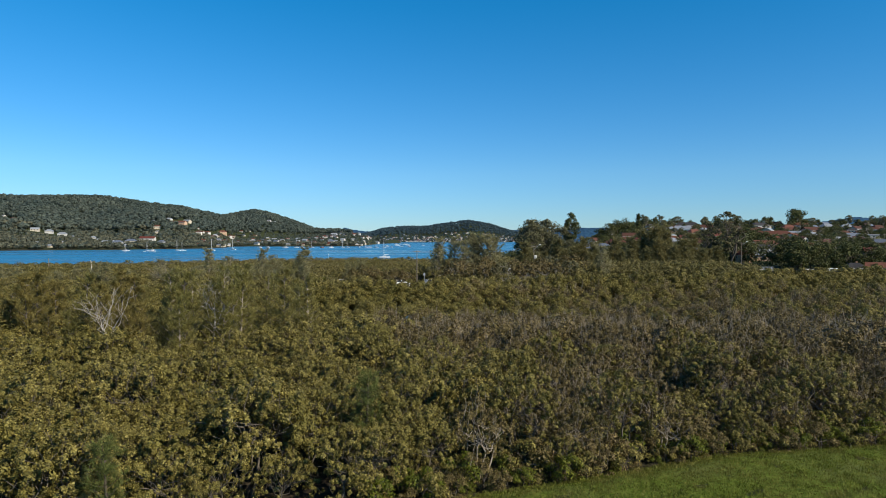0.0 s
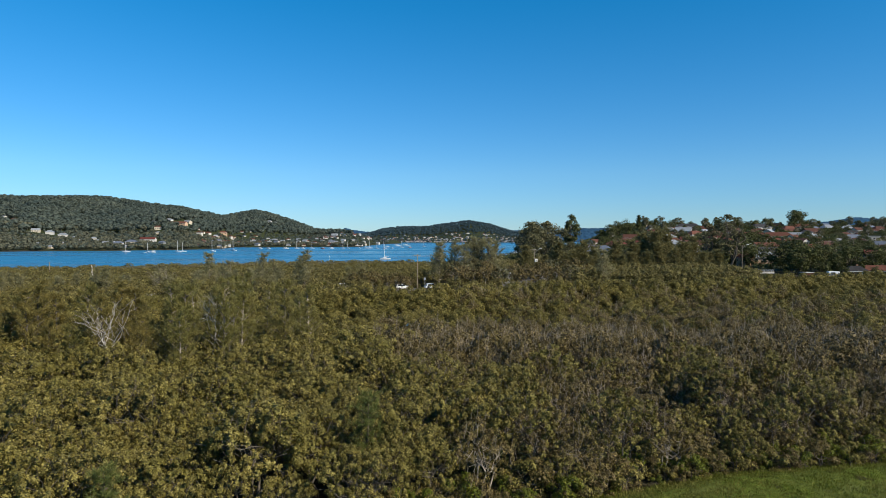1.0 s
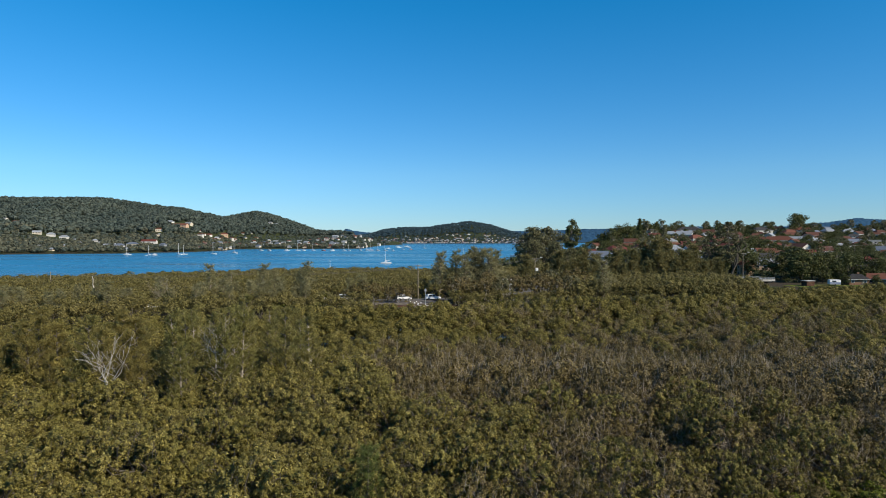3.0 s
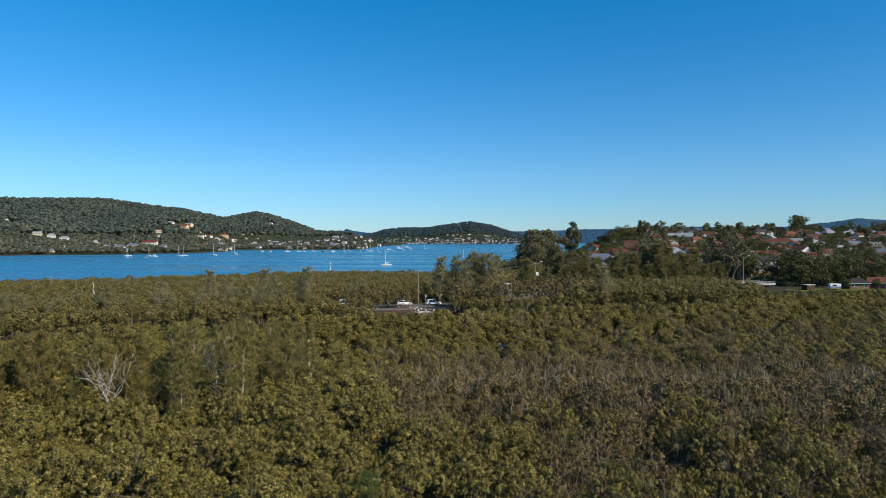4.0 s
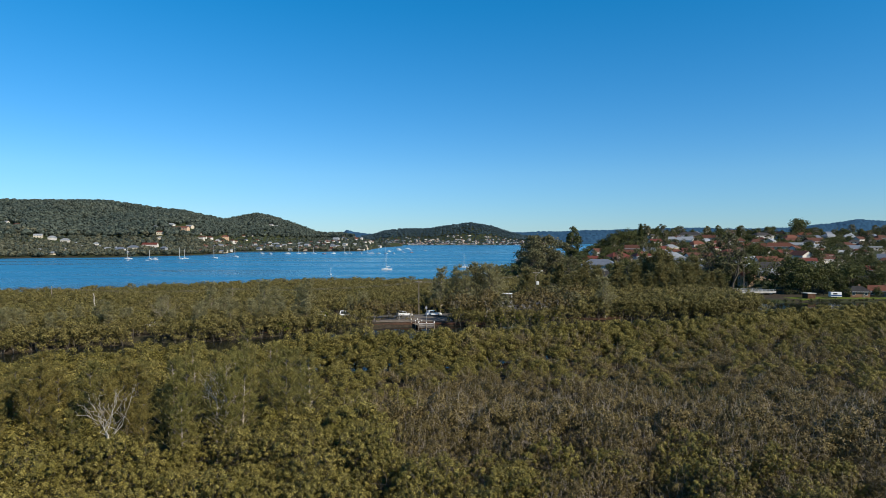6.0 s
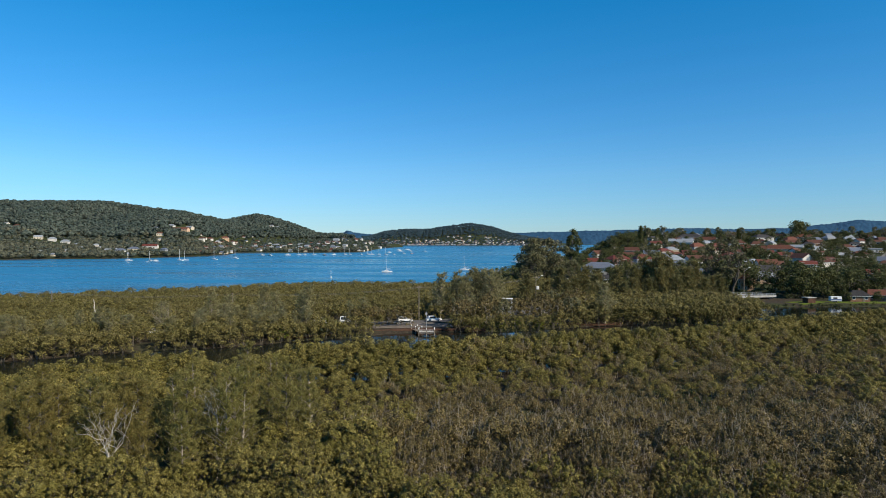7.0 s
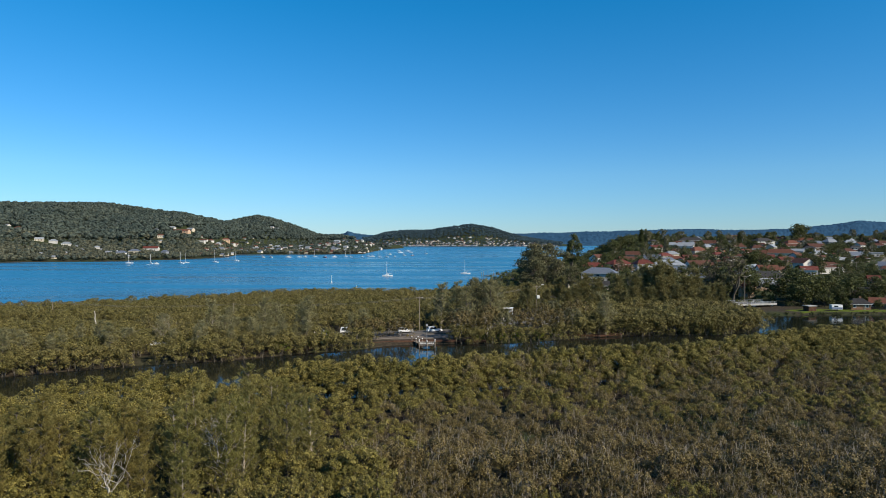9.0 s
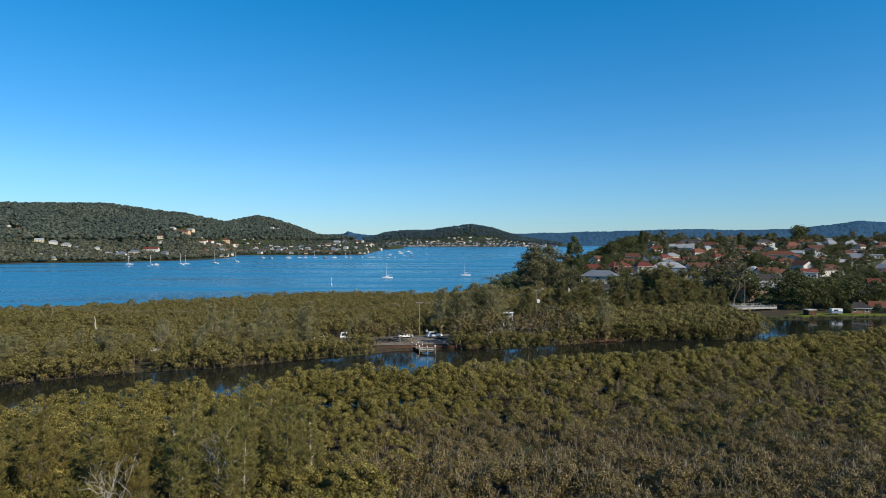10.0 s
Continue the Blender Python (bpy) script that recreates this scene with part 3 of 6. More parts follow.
tall = tall * shore + (1 - shore) * rngm.uniform(0.86, 1.08, len(mx)) * (6.3 + 1.2 * smooth((mx + 34) / 12))           # lower towards the creek
grove = (mu < -0.205) & (my > 61) & (my < 82 + 14 * smooth((mu + 0.42) / 0.15))

near = np.argsort(my + 0.15 * np.abs(mx))[:300]
first = np.zeros(len(mx), bool)
first[near] = True
lush = [tree_meshes("mangrove", BARK, MANGROVE, *tufted(100 + i, 6.0, 2.7, 215, 46, 0.054, 0.21, 4, 20, dome=0.24)) for i in range(5)]
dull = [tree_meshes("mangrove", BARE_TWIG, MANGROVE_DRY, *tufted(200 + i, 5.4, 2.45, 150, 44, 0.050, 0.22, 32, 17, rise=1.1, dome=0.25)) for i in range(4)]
for i in near:
    turn, pick = rngm.uniform(0, 360), int(rngm.integers(0, 20))
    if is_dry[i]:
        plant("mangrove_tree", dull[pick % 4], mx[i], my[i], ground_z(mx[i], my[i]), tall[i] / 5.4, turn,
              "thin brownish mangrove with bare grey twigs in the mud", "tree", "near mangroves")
    else:
        plant("mangrove_tree", lush[pick % 5], mx[i], my[i], ground_z(mx[i], my[i]), tall[i] / 6.0, turn,
              "dense olive-green mangrove growing beside the lawn", "tree", "near mangroves")

mid_lush = [joined(*mangrove(300 + i, 6.0, 2.75, 1900, 0.090, 1, 17, 3, 2, False, 0.30)) for i in range(6)] + [joined(*mangrove(310 + i, 7.9, 2.75, 2500, 0.095, 0, 28, 3, 15, False, 0.36)) for i in range(2)]
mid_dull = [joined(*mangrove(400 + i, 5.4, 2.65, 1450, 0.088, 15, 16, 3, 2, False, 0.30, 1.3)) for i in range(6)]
rest = ~first & ~(grove & (rngm.uniform(0, 1, len(mx)) < 0.6)) & ~((np.abs(mu + 0.44) < 0.022) & (my > 59) & (my < 78))
gz = land(mx, my)
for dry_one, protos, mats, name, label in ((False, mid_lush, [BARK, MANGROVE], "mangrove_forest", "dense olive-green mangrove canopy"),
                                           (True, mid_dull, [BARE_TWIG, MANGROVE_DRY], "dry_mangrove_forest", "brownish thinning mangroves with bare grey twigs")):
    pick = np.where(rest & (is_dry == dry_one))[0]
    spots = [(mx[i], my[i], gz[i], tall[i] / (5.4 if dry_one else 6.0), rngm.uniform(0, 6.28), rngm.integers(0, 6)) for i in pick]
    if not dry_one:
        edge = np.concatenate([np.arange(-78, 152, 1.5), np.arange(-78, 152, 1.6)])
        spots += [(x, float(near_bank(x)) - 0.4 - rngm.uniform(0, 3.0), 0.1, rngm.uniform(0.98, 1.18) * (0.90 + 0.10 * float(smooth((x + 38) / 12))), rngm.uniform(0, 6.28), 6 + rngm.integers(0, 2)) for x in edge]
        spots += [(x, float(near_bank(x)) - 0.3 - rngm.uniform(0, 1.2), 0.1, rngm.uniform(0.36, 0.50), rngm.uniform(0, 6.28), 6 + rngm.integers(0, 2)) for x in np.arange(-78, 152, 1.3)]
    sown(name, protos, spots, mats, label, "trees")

# ---------------------------------------------------------------- far mangroves between creek and lake
fx, fy = scatter(rngm, 4.1, -300, 160, 125, 345)
ok = (fy > far_bank(fx) - 0.6) & (fy < lake_edge(fx) - 2) & (fx < 8 + 0.30 * (fy - 180)) & (np.abs(fx) < 0.8 * fy + 5)
ok |= (fy > far_bank(fx) - 0.6) & (fx > 40) & (fx < 108) & (fy < 262)
ok &= ~((fx > -20) & (fx < 2) & (fy < 207)) & (np.abs(fy - curve(fx, [-150, -90, -45, -20, 0, 25, 60], [212, 204, 199, 201, 206, 228, 300])) > 4.5)
ok &= ~((np.abs(fx + 0.453 * fy) < 2.2) & (fy > 150) & (fy < 182)) & ~((np.abs(fx + 0.172 * fy) < 5.0) & (fy > 180) & (fy < 202))
fx, fy = fx[ok], fy[ok]
far_protos = [joined(*mangrove(500 + i, 5.6, 3.0, 800, 0.15, 0, 15, 3, 5, False, 0.34)) for i in range(6)]
fz = np.maximum(land(fx, fy), 0.0)
bank_x = np.concatenate([np.arange(-150, -20, 2.1), np.arange(5, 107, 2.3)])
bank_x = bank_x[(np.abs(bank_x - 50) > 4) & (np.abs(bank_x + 73) > 2.2)]
bank_y = far_bank(bank_x) + rngm.uniform(-0.9, 0.3, len(bank_x))
fx, fy, fz = np.append(fx, bank_x), np.append(fy, bank_y), np.append(fz, np.full(len(bank_x), -0.1))
spots = [(fx[i], fy[i], fz[i], rngm.uniform(0.86, 1.1) * (1.25 if fx[i] > 40 else 1.0), rngm.uniform(0, 6.28), rngm.integers(0, 6)) for i in range(len(fx))]
sown("far_mangrove_forest", far_protos, spots, [BARK, MANGROVE_FAR], "low olive mangroves between creek and lake", "trees")


# ---------------------------------------------------------------- building materials
WALLS = {
    "white": rough_mat("white_render", (0.56, 0.53, 0.47), (0.70, 0.67, 0.62), 0.5, 0.8, 0.1, spread=0.12),
    "cream": rough_mat("cream_render", (0.50, 0.43, 0.32), (0.62, 0.55, 0.43), 0.5, 0.85, 0.1, spread=0.2),
    "peach": rough_mat("peach_render", (0.52, 0.34, 0.22), (0.64, 0.44, 0.30), 0.5, 0.85, 0.1, spread=0.15),
    "grey": rough_mat("grey_cladding", (0.30, 0.32, 0.34), (0.42, 0.43, 0.44), 0.5, 0.7, 0.1, spread=0.2),
    "brick": rough_mat("brown_brick", (0.20, 0.11, 0.07), (0.32, 0.19, 0.12), 1.5, 0.9, 0.3, spread=0.2),
}
ROOFS = {
    "red": rough_mat("red_tiles", (0.105, 0.030, 0.022), (0.165, 0.050, 0.036), 1.2, 0.7, 0.5, spread=0.3),
    "orange": rough_mat("terracotta_tiles", (0.125, 0.050, 0.032), (0.190, 0.078, 0.050), 1.2, 0.75, 0.5, spread=0.35),
    "brown": rough_mat("brown_tiles", (0.072, 0.032, 0.022), (0.137, 0.061, 0.040), 1.2, 0.75, 0.5, spread=0.25),
    "slate": rough_mat("blue_grey_roof", (0.094, 0.108, 0.137), (0.151, 0.173, 0.209), 1.0, 0.6, 0.3, spread=0.2),
    "pale": rough_mat("pale_metal_roof", (0.230, 0.245, 0.259), (0.331, 0.346, 0.353), 0.8, 0.5, 0.2, spread=0.25),
    "dark": rough_mat("dark_roof", (0.032, 0.029, 0.029), (0.061, 0.058, 0.056), 1.0, 0.7, 0.3, spread=0.3),
}
TRIM = rough_mat("white_trim", (0.65, 0.64, 0.60), (0.80, 0.79, 0.76), 2, 0.6, 0)
TIMBER = rough_mat("weathered_timber", (0.16, 0.13, 0.10), (0.32, 0.27, 0.21), 2.0, 0.9, 0.4, spread=0.3)
POLE_WOOD = rough_mat("pole_wood", (0.18, 0.145, 0.11), (0.32, 0.27, 0.21), 1.5, 0.9, 0.3)
CONCRETE = rough_mat("concrete", (0.30, 0.29, 0.27), (0.45, 0.44, 0.41), 0.6, 0.9, 0.2)
ASPHALT = rough_mat("asphalt", (0.085, 0.08, 0.075), (0.15, 0.14, 0.13), 0.4, 0.9, 0.3)
GRAVEL = rough_mat("gravel", (0.12, 0.10, 0.082), (0.215, 0.185, 0.155), 0.5, 0.95, 0.5, 0.05)
MUD = rough_mat("red_mud", (0.055, 0.028, 0.018), (0.11, 0.060, 0.038), 0.8, 0.95, 0.4, 0.05)
HULL = rough_mat("white_gelcoat", (0.72, 0.72, 0.71), (0.82, 0.82, 0.81), 0.6, 0.3, 0, spread=0.1)
RED_HULL = rough_mat("red_hull", (0.35, 0.06, 0.03), (0.45, 0.10, 0.05), 0.6, 0.4, 0)
BLUE_CANVAS = rough_mat("blue_canvas", (0.03, 0.06, 0.16), (0.05, 0.10, 0.25), 1.0, 0.8, 0.1)
ALLOY = rough_mat("mast_alloy", (0.60, 0.60, 0.60), (0.74, 0.74, 0.73), 1.0, 0.35, 0, metal=0.4)
MAST = rough_mat("white_mast", (0.70, 0.70, 0.69), (0.82, 0.82, 0.80), 1.0, 0.4, 0)
CABLE = rough_mat("cable", (0.16, 0.155, 0.145), (0.26, 0.25, 0.235), 1.0, 0.6, 0)
RUBBER = rough_mat("tyre_rubber", (0.02, 0.02, 0.02), (0.04, 0.04, 0.04), 5, 0.9, 0)
WHITE_PAINT = rough_mat("white_car_paint", (0.74, 0.74, 0.73), (0.80, 0.80, 0.79), 0.3, 0.25, 0)
STEEL = rough_mat("galvanised_steel", (0.34, 0.36, 0.37), (0.48, 0.50, 0.51), 1.0, 0.45, 0, metal=0.6)


def glass_mat():
    m, n, l, b = nodes_of("window_glass")
    b.inputs["Base Color"].default_value = (0.02, 0.025, 0.03, 1)
    b.inputs["Roughness"].default_value = 0.06
    return m


GLASS = glass_mat()


# ---------------------------------------------------------------- solid shapes
def box(bm, x0, x1, y0, y1, z0, z1, bevel=0.0):
    r = bmesh.ops.create_cube(bm, size=1.0, matrix=Matrix.Translation(((x0 + x1) / 2, (y0 + y1) / 2, (z0 + z1) / 2)) @ Matrix.Diagonal((x1 - x0, y1 - y0, z1 - z0, 1)))
    if bevel:
        e = list({ed for v in r["verts"] for ed in v.link_edges})
        bmesh.ops.bevel(bm, geom=e, offset=bevel, segments=1, affect="EDGES")
    return bm


def boxed(*args, bevel=0.0):
    return box(bmesh.new(), *args, bevel=bevel)


def rod(bm, a, b, r0, r1=None, sides=8):
    a, b = Vector(a), Vector(b)
    turn = (b - a).to_track_quat("Z", "Y").to_matrix().to_4x4()
    bmesh.ops.create_cone(bm, cap_ends=True, segments=sides, radius1=r0, radius2=r0 if r1 is None else r1, depth=(b - a).length,
                          matrix=Matrix.Translation((a + b) / 2) @ turn)
    return bm


def rodded(a, b, r0, r1=None, sides=8):
    return rod(bmesh.new(), a, b, r0, r1, sides)


def loft(sections, closed_ends=True):
    """A skin through rings of equal length."""
    bm = bmesh.new()
    rings = [[bm.verts.new(p) for p in s] for s in sections]
    for a, b in zip(rings, rings[1:]):
        for i in range(len(a)):
            j = (i + 1) % len(a)
            bm.faces.new((a[i], a[j], b[j], b[i]))
    if closed_ends:
        bm.faces.new(rings[0][::-1])
        bm.faces.new(rings[-1])
    bmesh.ops.recalc_face_normals(bm, faces=bm.faces)
    return bm


# ---------------------------------------------------------------- houses
def roof_shape(kind, w, d, h, over):
    """A roof slab with eaves: hip, gable or nearly flat; 0.22 m thick."""
    bm = bmesh.new()
    a, b = w / 2 + over, d / 2 + over
    rise = 0.27 * d + 0.6 if kind != "flat" else 0.35
    inset = min(a * 0.55, b) if kind == "hip" else (0.0 if kind == "gable" else a * 0.02)
    low = [bm.verts.new((x, y, h - 0.12)) for x, y in ((-a, -b), (a, -b), (a, b), (-a, b))]
    eave = [bm.verts.new((x, y, h + 0.10)) for x, y in ((-a, -b), (a, -b), (a, b), (-a, b))]
    ridge = [bm.verts.new((-a + inset, 0, h + rise)), bm.verts.new((a - inset, 0, h + rise))]
    bm.faces.new(low[::-1])
    for i in range(4):
        j = (i + 1) % 4
        bm.faces.new((low[i], low[j], eave[j], eave[i]))
    bm.faces.new((eave[0], eave[1], ridge[1], ridge[0]))
    bm.faces.new((eave[2], eave[3], ridge[0], ridge[1]))
    bm.faces.new((eave[1], eave[2], ridge[1]))
    bm.faces.new((eave[3], eave[0], ridge[0]))
    return bm, rise


def window_on(parent, x, y, z, w, h, along_x, out):
    """A window with frame, pane and sill on a wall that faces along `out`."""
    win = new("window")
    win.parent = parent
    win.location = (x, y, z)
    win.rotation_euler = (0, 0, 0 if along_x else math.pi / 2)
    s = out if along_x else -out
    bm = bmesh.new()
    for x0, x1, z0, z1 in ((-w / 2, -w / 2 + 0.08, 0, h), (w / 2 - 0.08, w / 2, 0, h), (-w / 2 + 0.08, w / 2 - 0.08, 0, 0.08), (-w / 2 + 0.08, w / 2 - 0.08, h - 0.08, h)):
        box(bm, x0, x1, *sorted((0.0, 0.09 * s)), z0, z1)
    part("frame", bm, TRIM, win)
    part("pane", boxed(-w / 2 + 0.08, w / 2 - 0.08, *sorted((0.0, 0.03 * s)), 0.08, h - 0.08), GLASS, win)
    return win


def house(x, y, w, h, rot, kind, roof, wall, rng, label, group, windows=True):
    d = max(6.0, min(11.0, w * rng.uniform(0.55, 0.8)))
    z = min(ground_z(x + a, y + b) for a in (-w / 2, 0, w / 2) for b in (-d / 2, d / 2))
    lift = ground_z(x, y) - z
    root = tagged(new("house"), label, "house", group)
    root.matrix_world = pose(x, y, z, 0, 0, rot)
    top = 0.86 * h + lift
    bm, rise = roof_shape(kind, w, d, top, 0.55)
    body = boxed(-w / 2, w / 2, -d / 2, d / 2, -0.6, top - 0.12)
    if kind == "gable":
        for sx in (-1, 1):
            t = [body.verts.new((sx * (w / 2 - e), p, q)) for e in (0.0, 0.3) for p, q in ((-d / 2, top - 0.12), (d / 2, top - 0.12), (0, top - 0.12 + rise * 0.93))]
            body.faces.new(t[:3]), body.faces.new(t[3:])
            for i in range(3):
                body.faces.new((t[i], t[(i + 1) % 3], t[3 + (i + 1) % 3], t[3 + i]))
    part("wall", body, WALLS[wall], root)
    if kind == "gable":
        slab = bmesh.new()
        a, b = w / 2 + 0.5, d / 2 + 0.55
        for s in (-1, 1):
            v = [slab.verts.new(p) for p in ((-a, s * b, top - 0.05), (a, s * b, top - 0.05), (a, 0, top + rise), (-a, 0, top + rise),
                                             (-a, s * b, top + 0.12), (a, s * b, top + 0.12), (a, 0, top + rise + 0.17), (-a, 0, top + rise + 0.17))]
            for f in ((0, 1, 2, 3), (4, 5, 6, 7), (0, 1, 5, 4), (1, 2, 6, 5), (2, 3, 7, 6), (3, 0, 4, 7)):
                slab.faces.new([v[i] for i in f])
        bmesh.ops.recalc_face_normals(slab, faces=slab.faces)
        bm.free()
        bm = slab
    part("roof", bm, ROOFS[roof], root)
    fascia = bmesh.new()
    a, b = w / 2 + 0.55, d / 2 + 0.55
    for s in (-1, 1):
        box(fascia, -a, a, *sorted((s * b, s * (b + 0.07))), top - 0.10, top + 0.03)
    part("gutter", fascia, TRIM, root)
    if windows:
        floors = [lift + 0.9] if h < 5 else [lift + 0.7, lift + 3.5]
        for fz in floors:
            for k in (-0.34, -0.02, 0.30):
                if w > 8 or k != -0.02:
                    window_on(root, k * w, -d / 2, fz, min(2.2, w * 0.16), 1.25, True, -1)
            for k in ((-0.22, 0.22) if windows is True else ()):
                window_on(root, -w / 2, k * d, fz, 1.3, 1.25, False, -1)
        part("door", boxed(0.12 * w, 0.12 * w + 0.95, -d / 2 - 0.06, -d / 2 + 0.05, lift, lift + 2.05), TIMBER, root)
        if rng.uniform() < 0.4:
            cx = rng.uniform(-0.25, 0.25) * w
            part("chimney", boxed(cx - 0.4, cx + 0.4, 0.6, 1.3, top, top + rise + 0.7, bevel=0.03), WALLS["brick"], root)
    return root


rngh = np.random.default_rng(5)
ROOF_WORDS = {"red": "red-tiled", "orange": "terracotta-tiled", "brown": "brown-tiled", "slate": "blue-grey", "pale": "pale metal", "dark": "dark"}
WALL_WORDS = {"white": "white rendered", "cream": "cream rendered", "peach": "peach rendered", "grey": "grey clad", "brick": "brown brick"}


def row_of_houses(rows, where, group):
    for x, y, w, h, rot, kind, roof, wall in rows:
        house(x, y, w, h, 1.9 * rot, kind, roof, wall, rngh, f"{WALL_WORDS[wall]} house with {ROOF_WORDS[roof]} {kind} roof {where}", group)


STREET_LOW = [
    (98.6, 410.0, 21.7, 6.2, -12, "hip", "slate", "white"),
    (77.3, 388.0, 10.3, 3.0, 8, "gable", "dark", "cream"),
    (83.9, 350.0, 9.9, 3.0, -6, "gable", "dark", "cream"),
    (132.0, 490.0, 19.0, 3.6, 14, "hip", "red", "cream"),
    (121.8, 530.0, 17.8, 3.2, -10, "hip", "red", "white"),
    (147.7, 624.0, 13.2, 4.0, 20, "gable", "brown", "white"),
    (138.3, 450.0, 12.3, 5.6, 4, "hip", "red", "grey"),
    (156.8, 452.0, 22.3, 4.6, -8, "hip", "pale", "white"),
    (126.6, 418.0, 14.0, 3.0, 4, "flat", "pale", "grey"),
    (181.4, 534.0, 14.1, 4.0, 18, "hip", "red", "cream"),
    (234.0, 626.0, 14.4, 4.5, -15, "gable", "pale", "white"),
    (227.8, 582.0, 14.4, 4.0, 10, "hip", "orange", "white"),
    (262.8, 690.0, 25.6, 5.0, -6, "hip", "dark", "brick"),
]
STREET_HIGH = [
    (177.0, 448.0, 19.0, 4.4, 6, "gable", "brown", "white"),
    (144.3, 370.0, 9.8, 3.4, -10, "hip", "slate", "cream"),
    (303.6, 706.0, 16.8, 3.2, 0, "flat", "pale", "cream"),
    (332.8, 676.0, 21.5, 5.5, 8, "hip", "dark", "white"),
    (289.5, 558.0, 27.6, 4.2, -12, "hip", "orange", "cream"),
    (246.3, 494.0, 8.7, 4.6, -35, "gable", "red", "white"),
    (258.5, 466.0, 13.1, 4.8, -40, "gable", "brown", "white"),
    (236.0, 418.0, 9.6, 4.2, -10, "gable", "red", "white"),
    (257.5, 434.0, 19.9, 4.6, 5, "hip", "brown", "white"),
    (167.6, 336.0, 12.4, 3.4, -8, "hip", "pale", "peach"),
    (184.9, 370.0, 14.4, 3.2, 4, "gable", "dark", "brick"),
    (146.4, 312.0, 5, 6.0, -30, "gable", "orange", "peach"),
    (211.5, 442.0, 9.4, 3.6, 25, "gable", "pale", "grey"),
]
STREET_EAST = [
    # Brown brick on the first two houses stands in for shade on their walls.
    (176.5, 275.0, 7.6, 2.8, -5, "hip", "dark", "brick"),
    (188.0, 277.0, 8.6, 2.8, -18, "gable", "orange", "brick"),
    (202.1, 306.0, 11.9, 3.6, 4, "gable", "dark", "brick"),
    (408.7, 684.0, 14.5, 4.0, 8, "hip", "pale", "grey"),
    (424.7, 676.0, 11.9, 3.6, -10, "hip", "pale", "cream"),
    (410.9, 638.0, 10.1, 4.5, 12, "gable", "brown", "white"),
    (355.9, 620.0, 16.4, 3.8, 4, "gable", "brown", "brick"),
    (375.8, 562.0, 10.9, 4.0, -6, "flat", "pale", "white"),
    (322.4, 534.0, 6.6, 3.6, 20, "gable", "orange", "cream"),
    (234.2, 352.0, 5.6, 3.6, -12, "gable", "red", "brick"),
    (355.6, 662.0, 14.0, 4.2, 5, "hip", "orange", "cream"),
    (281.3, 620.0, 14.2, 4.0, -8, "hip", "brown", "white"),
    (229.3, 542.0, 11.5, 4.0, 12, "hip", "red", "cream"),
]
STREET_BACK = [
    (180.8, 506.0, 11.6, 4, -14, "hip", "orange", "cream"),
    (200.4, 614.0, 11.9, 4, 9, "gable", "red", "white"),
    (160.2, 550.0, 11.6, 4, -8, "gable", "brown", "cream"),
    (223.0, 506.0, 11.6, 4, 18, "hip", "red", "white"),
    (177.9, 388.0, 8.9, 4, -16, "gable", "slate", "cream"),
    (219.1, 418.0, 9.6, 4, 10, "hip", "brown", "cream"),
    (314.5, 576.0, 11.2, 4, -20, "gable", "pale", "white"),
    (359.9, 576.0, 12.2, 4, 6, "hip", "brown", "cream"),
    (271.3, 662.0, 12.8, 4, -12, "gable", "brown", "white"),
    (264.3, 566.0, 13.0, 4, 15, "gable", "red", "cream"),
    (294.6, 608.0, 11.8, 4, -5, "hip", "brown", "white"),
    (314.0, 620.0, 10.9, 4, 25, "gable", "pale", "cream"),
    (397.7, 706.0, 12.5, 4, -9, "hip", "brown", "cream"),
    (448.4, 662.0, 12.8, 4, 4, "hip", "brown", "white"),
]
SHORE_SOUTH = [
    (-850, 1238, 15.3, "pale", "white"),
    (-813, 1214, 16.1, "orange", "peach"),
    (-718, 1128, 17.9, "pale", "cream"),
    (-697, 1134, 16.0, "pale", "white"),
    (-675, 1136, 18.0, "pale", "white"),
    (-619, 1134, 10.0, "pale", "white"),
    (-555, 1052, 12.1, "pale", "cream"),
    (-533, 1050, 18.5, "slate", "white"),
    (-529, 1086, 23.0, "slate", "cream"),
    (-520, 1128, 33.8, "red", "white"),
    (-480, 1092, 13.5, "slate", "grey"),
    (-558, 1350, 47.6, "orange", "peach"),
    (-590, 1378, 19.4, "pale", "white"),
    (-567, 1420, 22.5, "pale", "cream"),
    (-599, 1322, 14.0, "pale", "white"),
    (-561, 1258, 17.7, "brown", "cream"),
]
SHORE_MIDDLE = [
    (-619, 1476, 11.7, "pale", "white"),
    (-512, 1342, 16.6, "brown", "white"),
    (-520, 1412, 17.4, "orange", "white"),
    (-462, 1316, 16.2, "slate", "grey"),
    (-501, 1408, 14.9, "pale", "white"),
    (-521, 1514, 24.0, "orange", "peach"),
    (-514, 1542, 13.6, "brown", "white"),
    (-521, 1918, 13.5, "pale", "white"),
    (-507, 1918, 16.9, "pale", "white"),
    (-421, 1448, 15.3, "slate", "white"),
    (-461, 1560, 13.8, "pale", "white"),
    (-435, 1652, 17.5, "pale", "white"),
    (-392, 1506, 15.9, "slate", "white"),
    (-439, 1582, 14.0, "brown", "white"),
    (-391, 1556, 13.7, "pale", "white"),
]
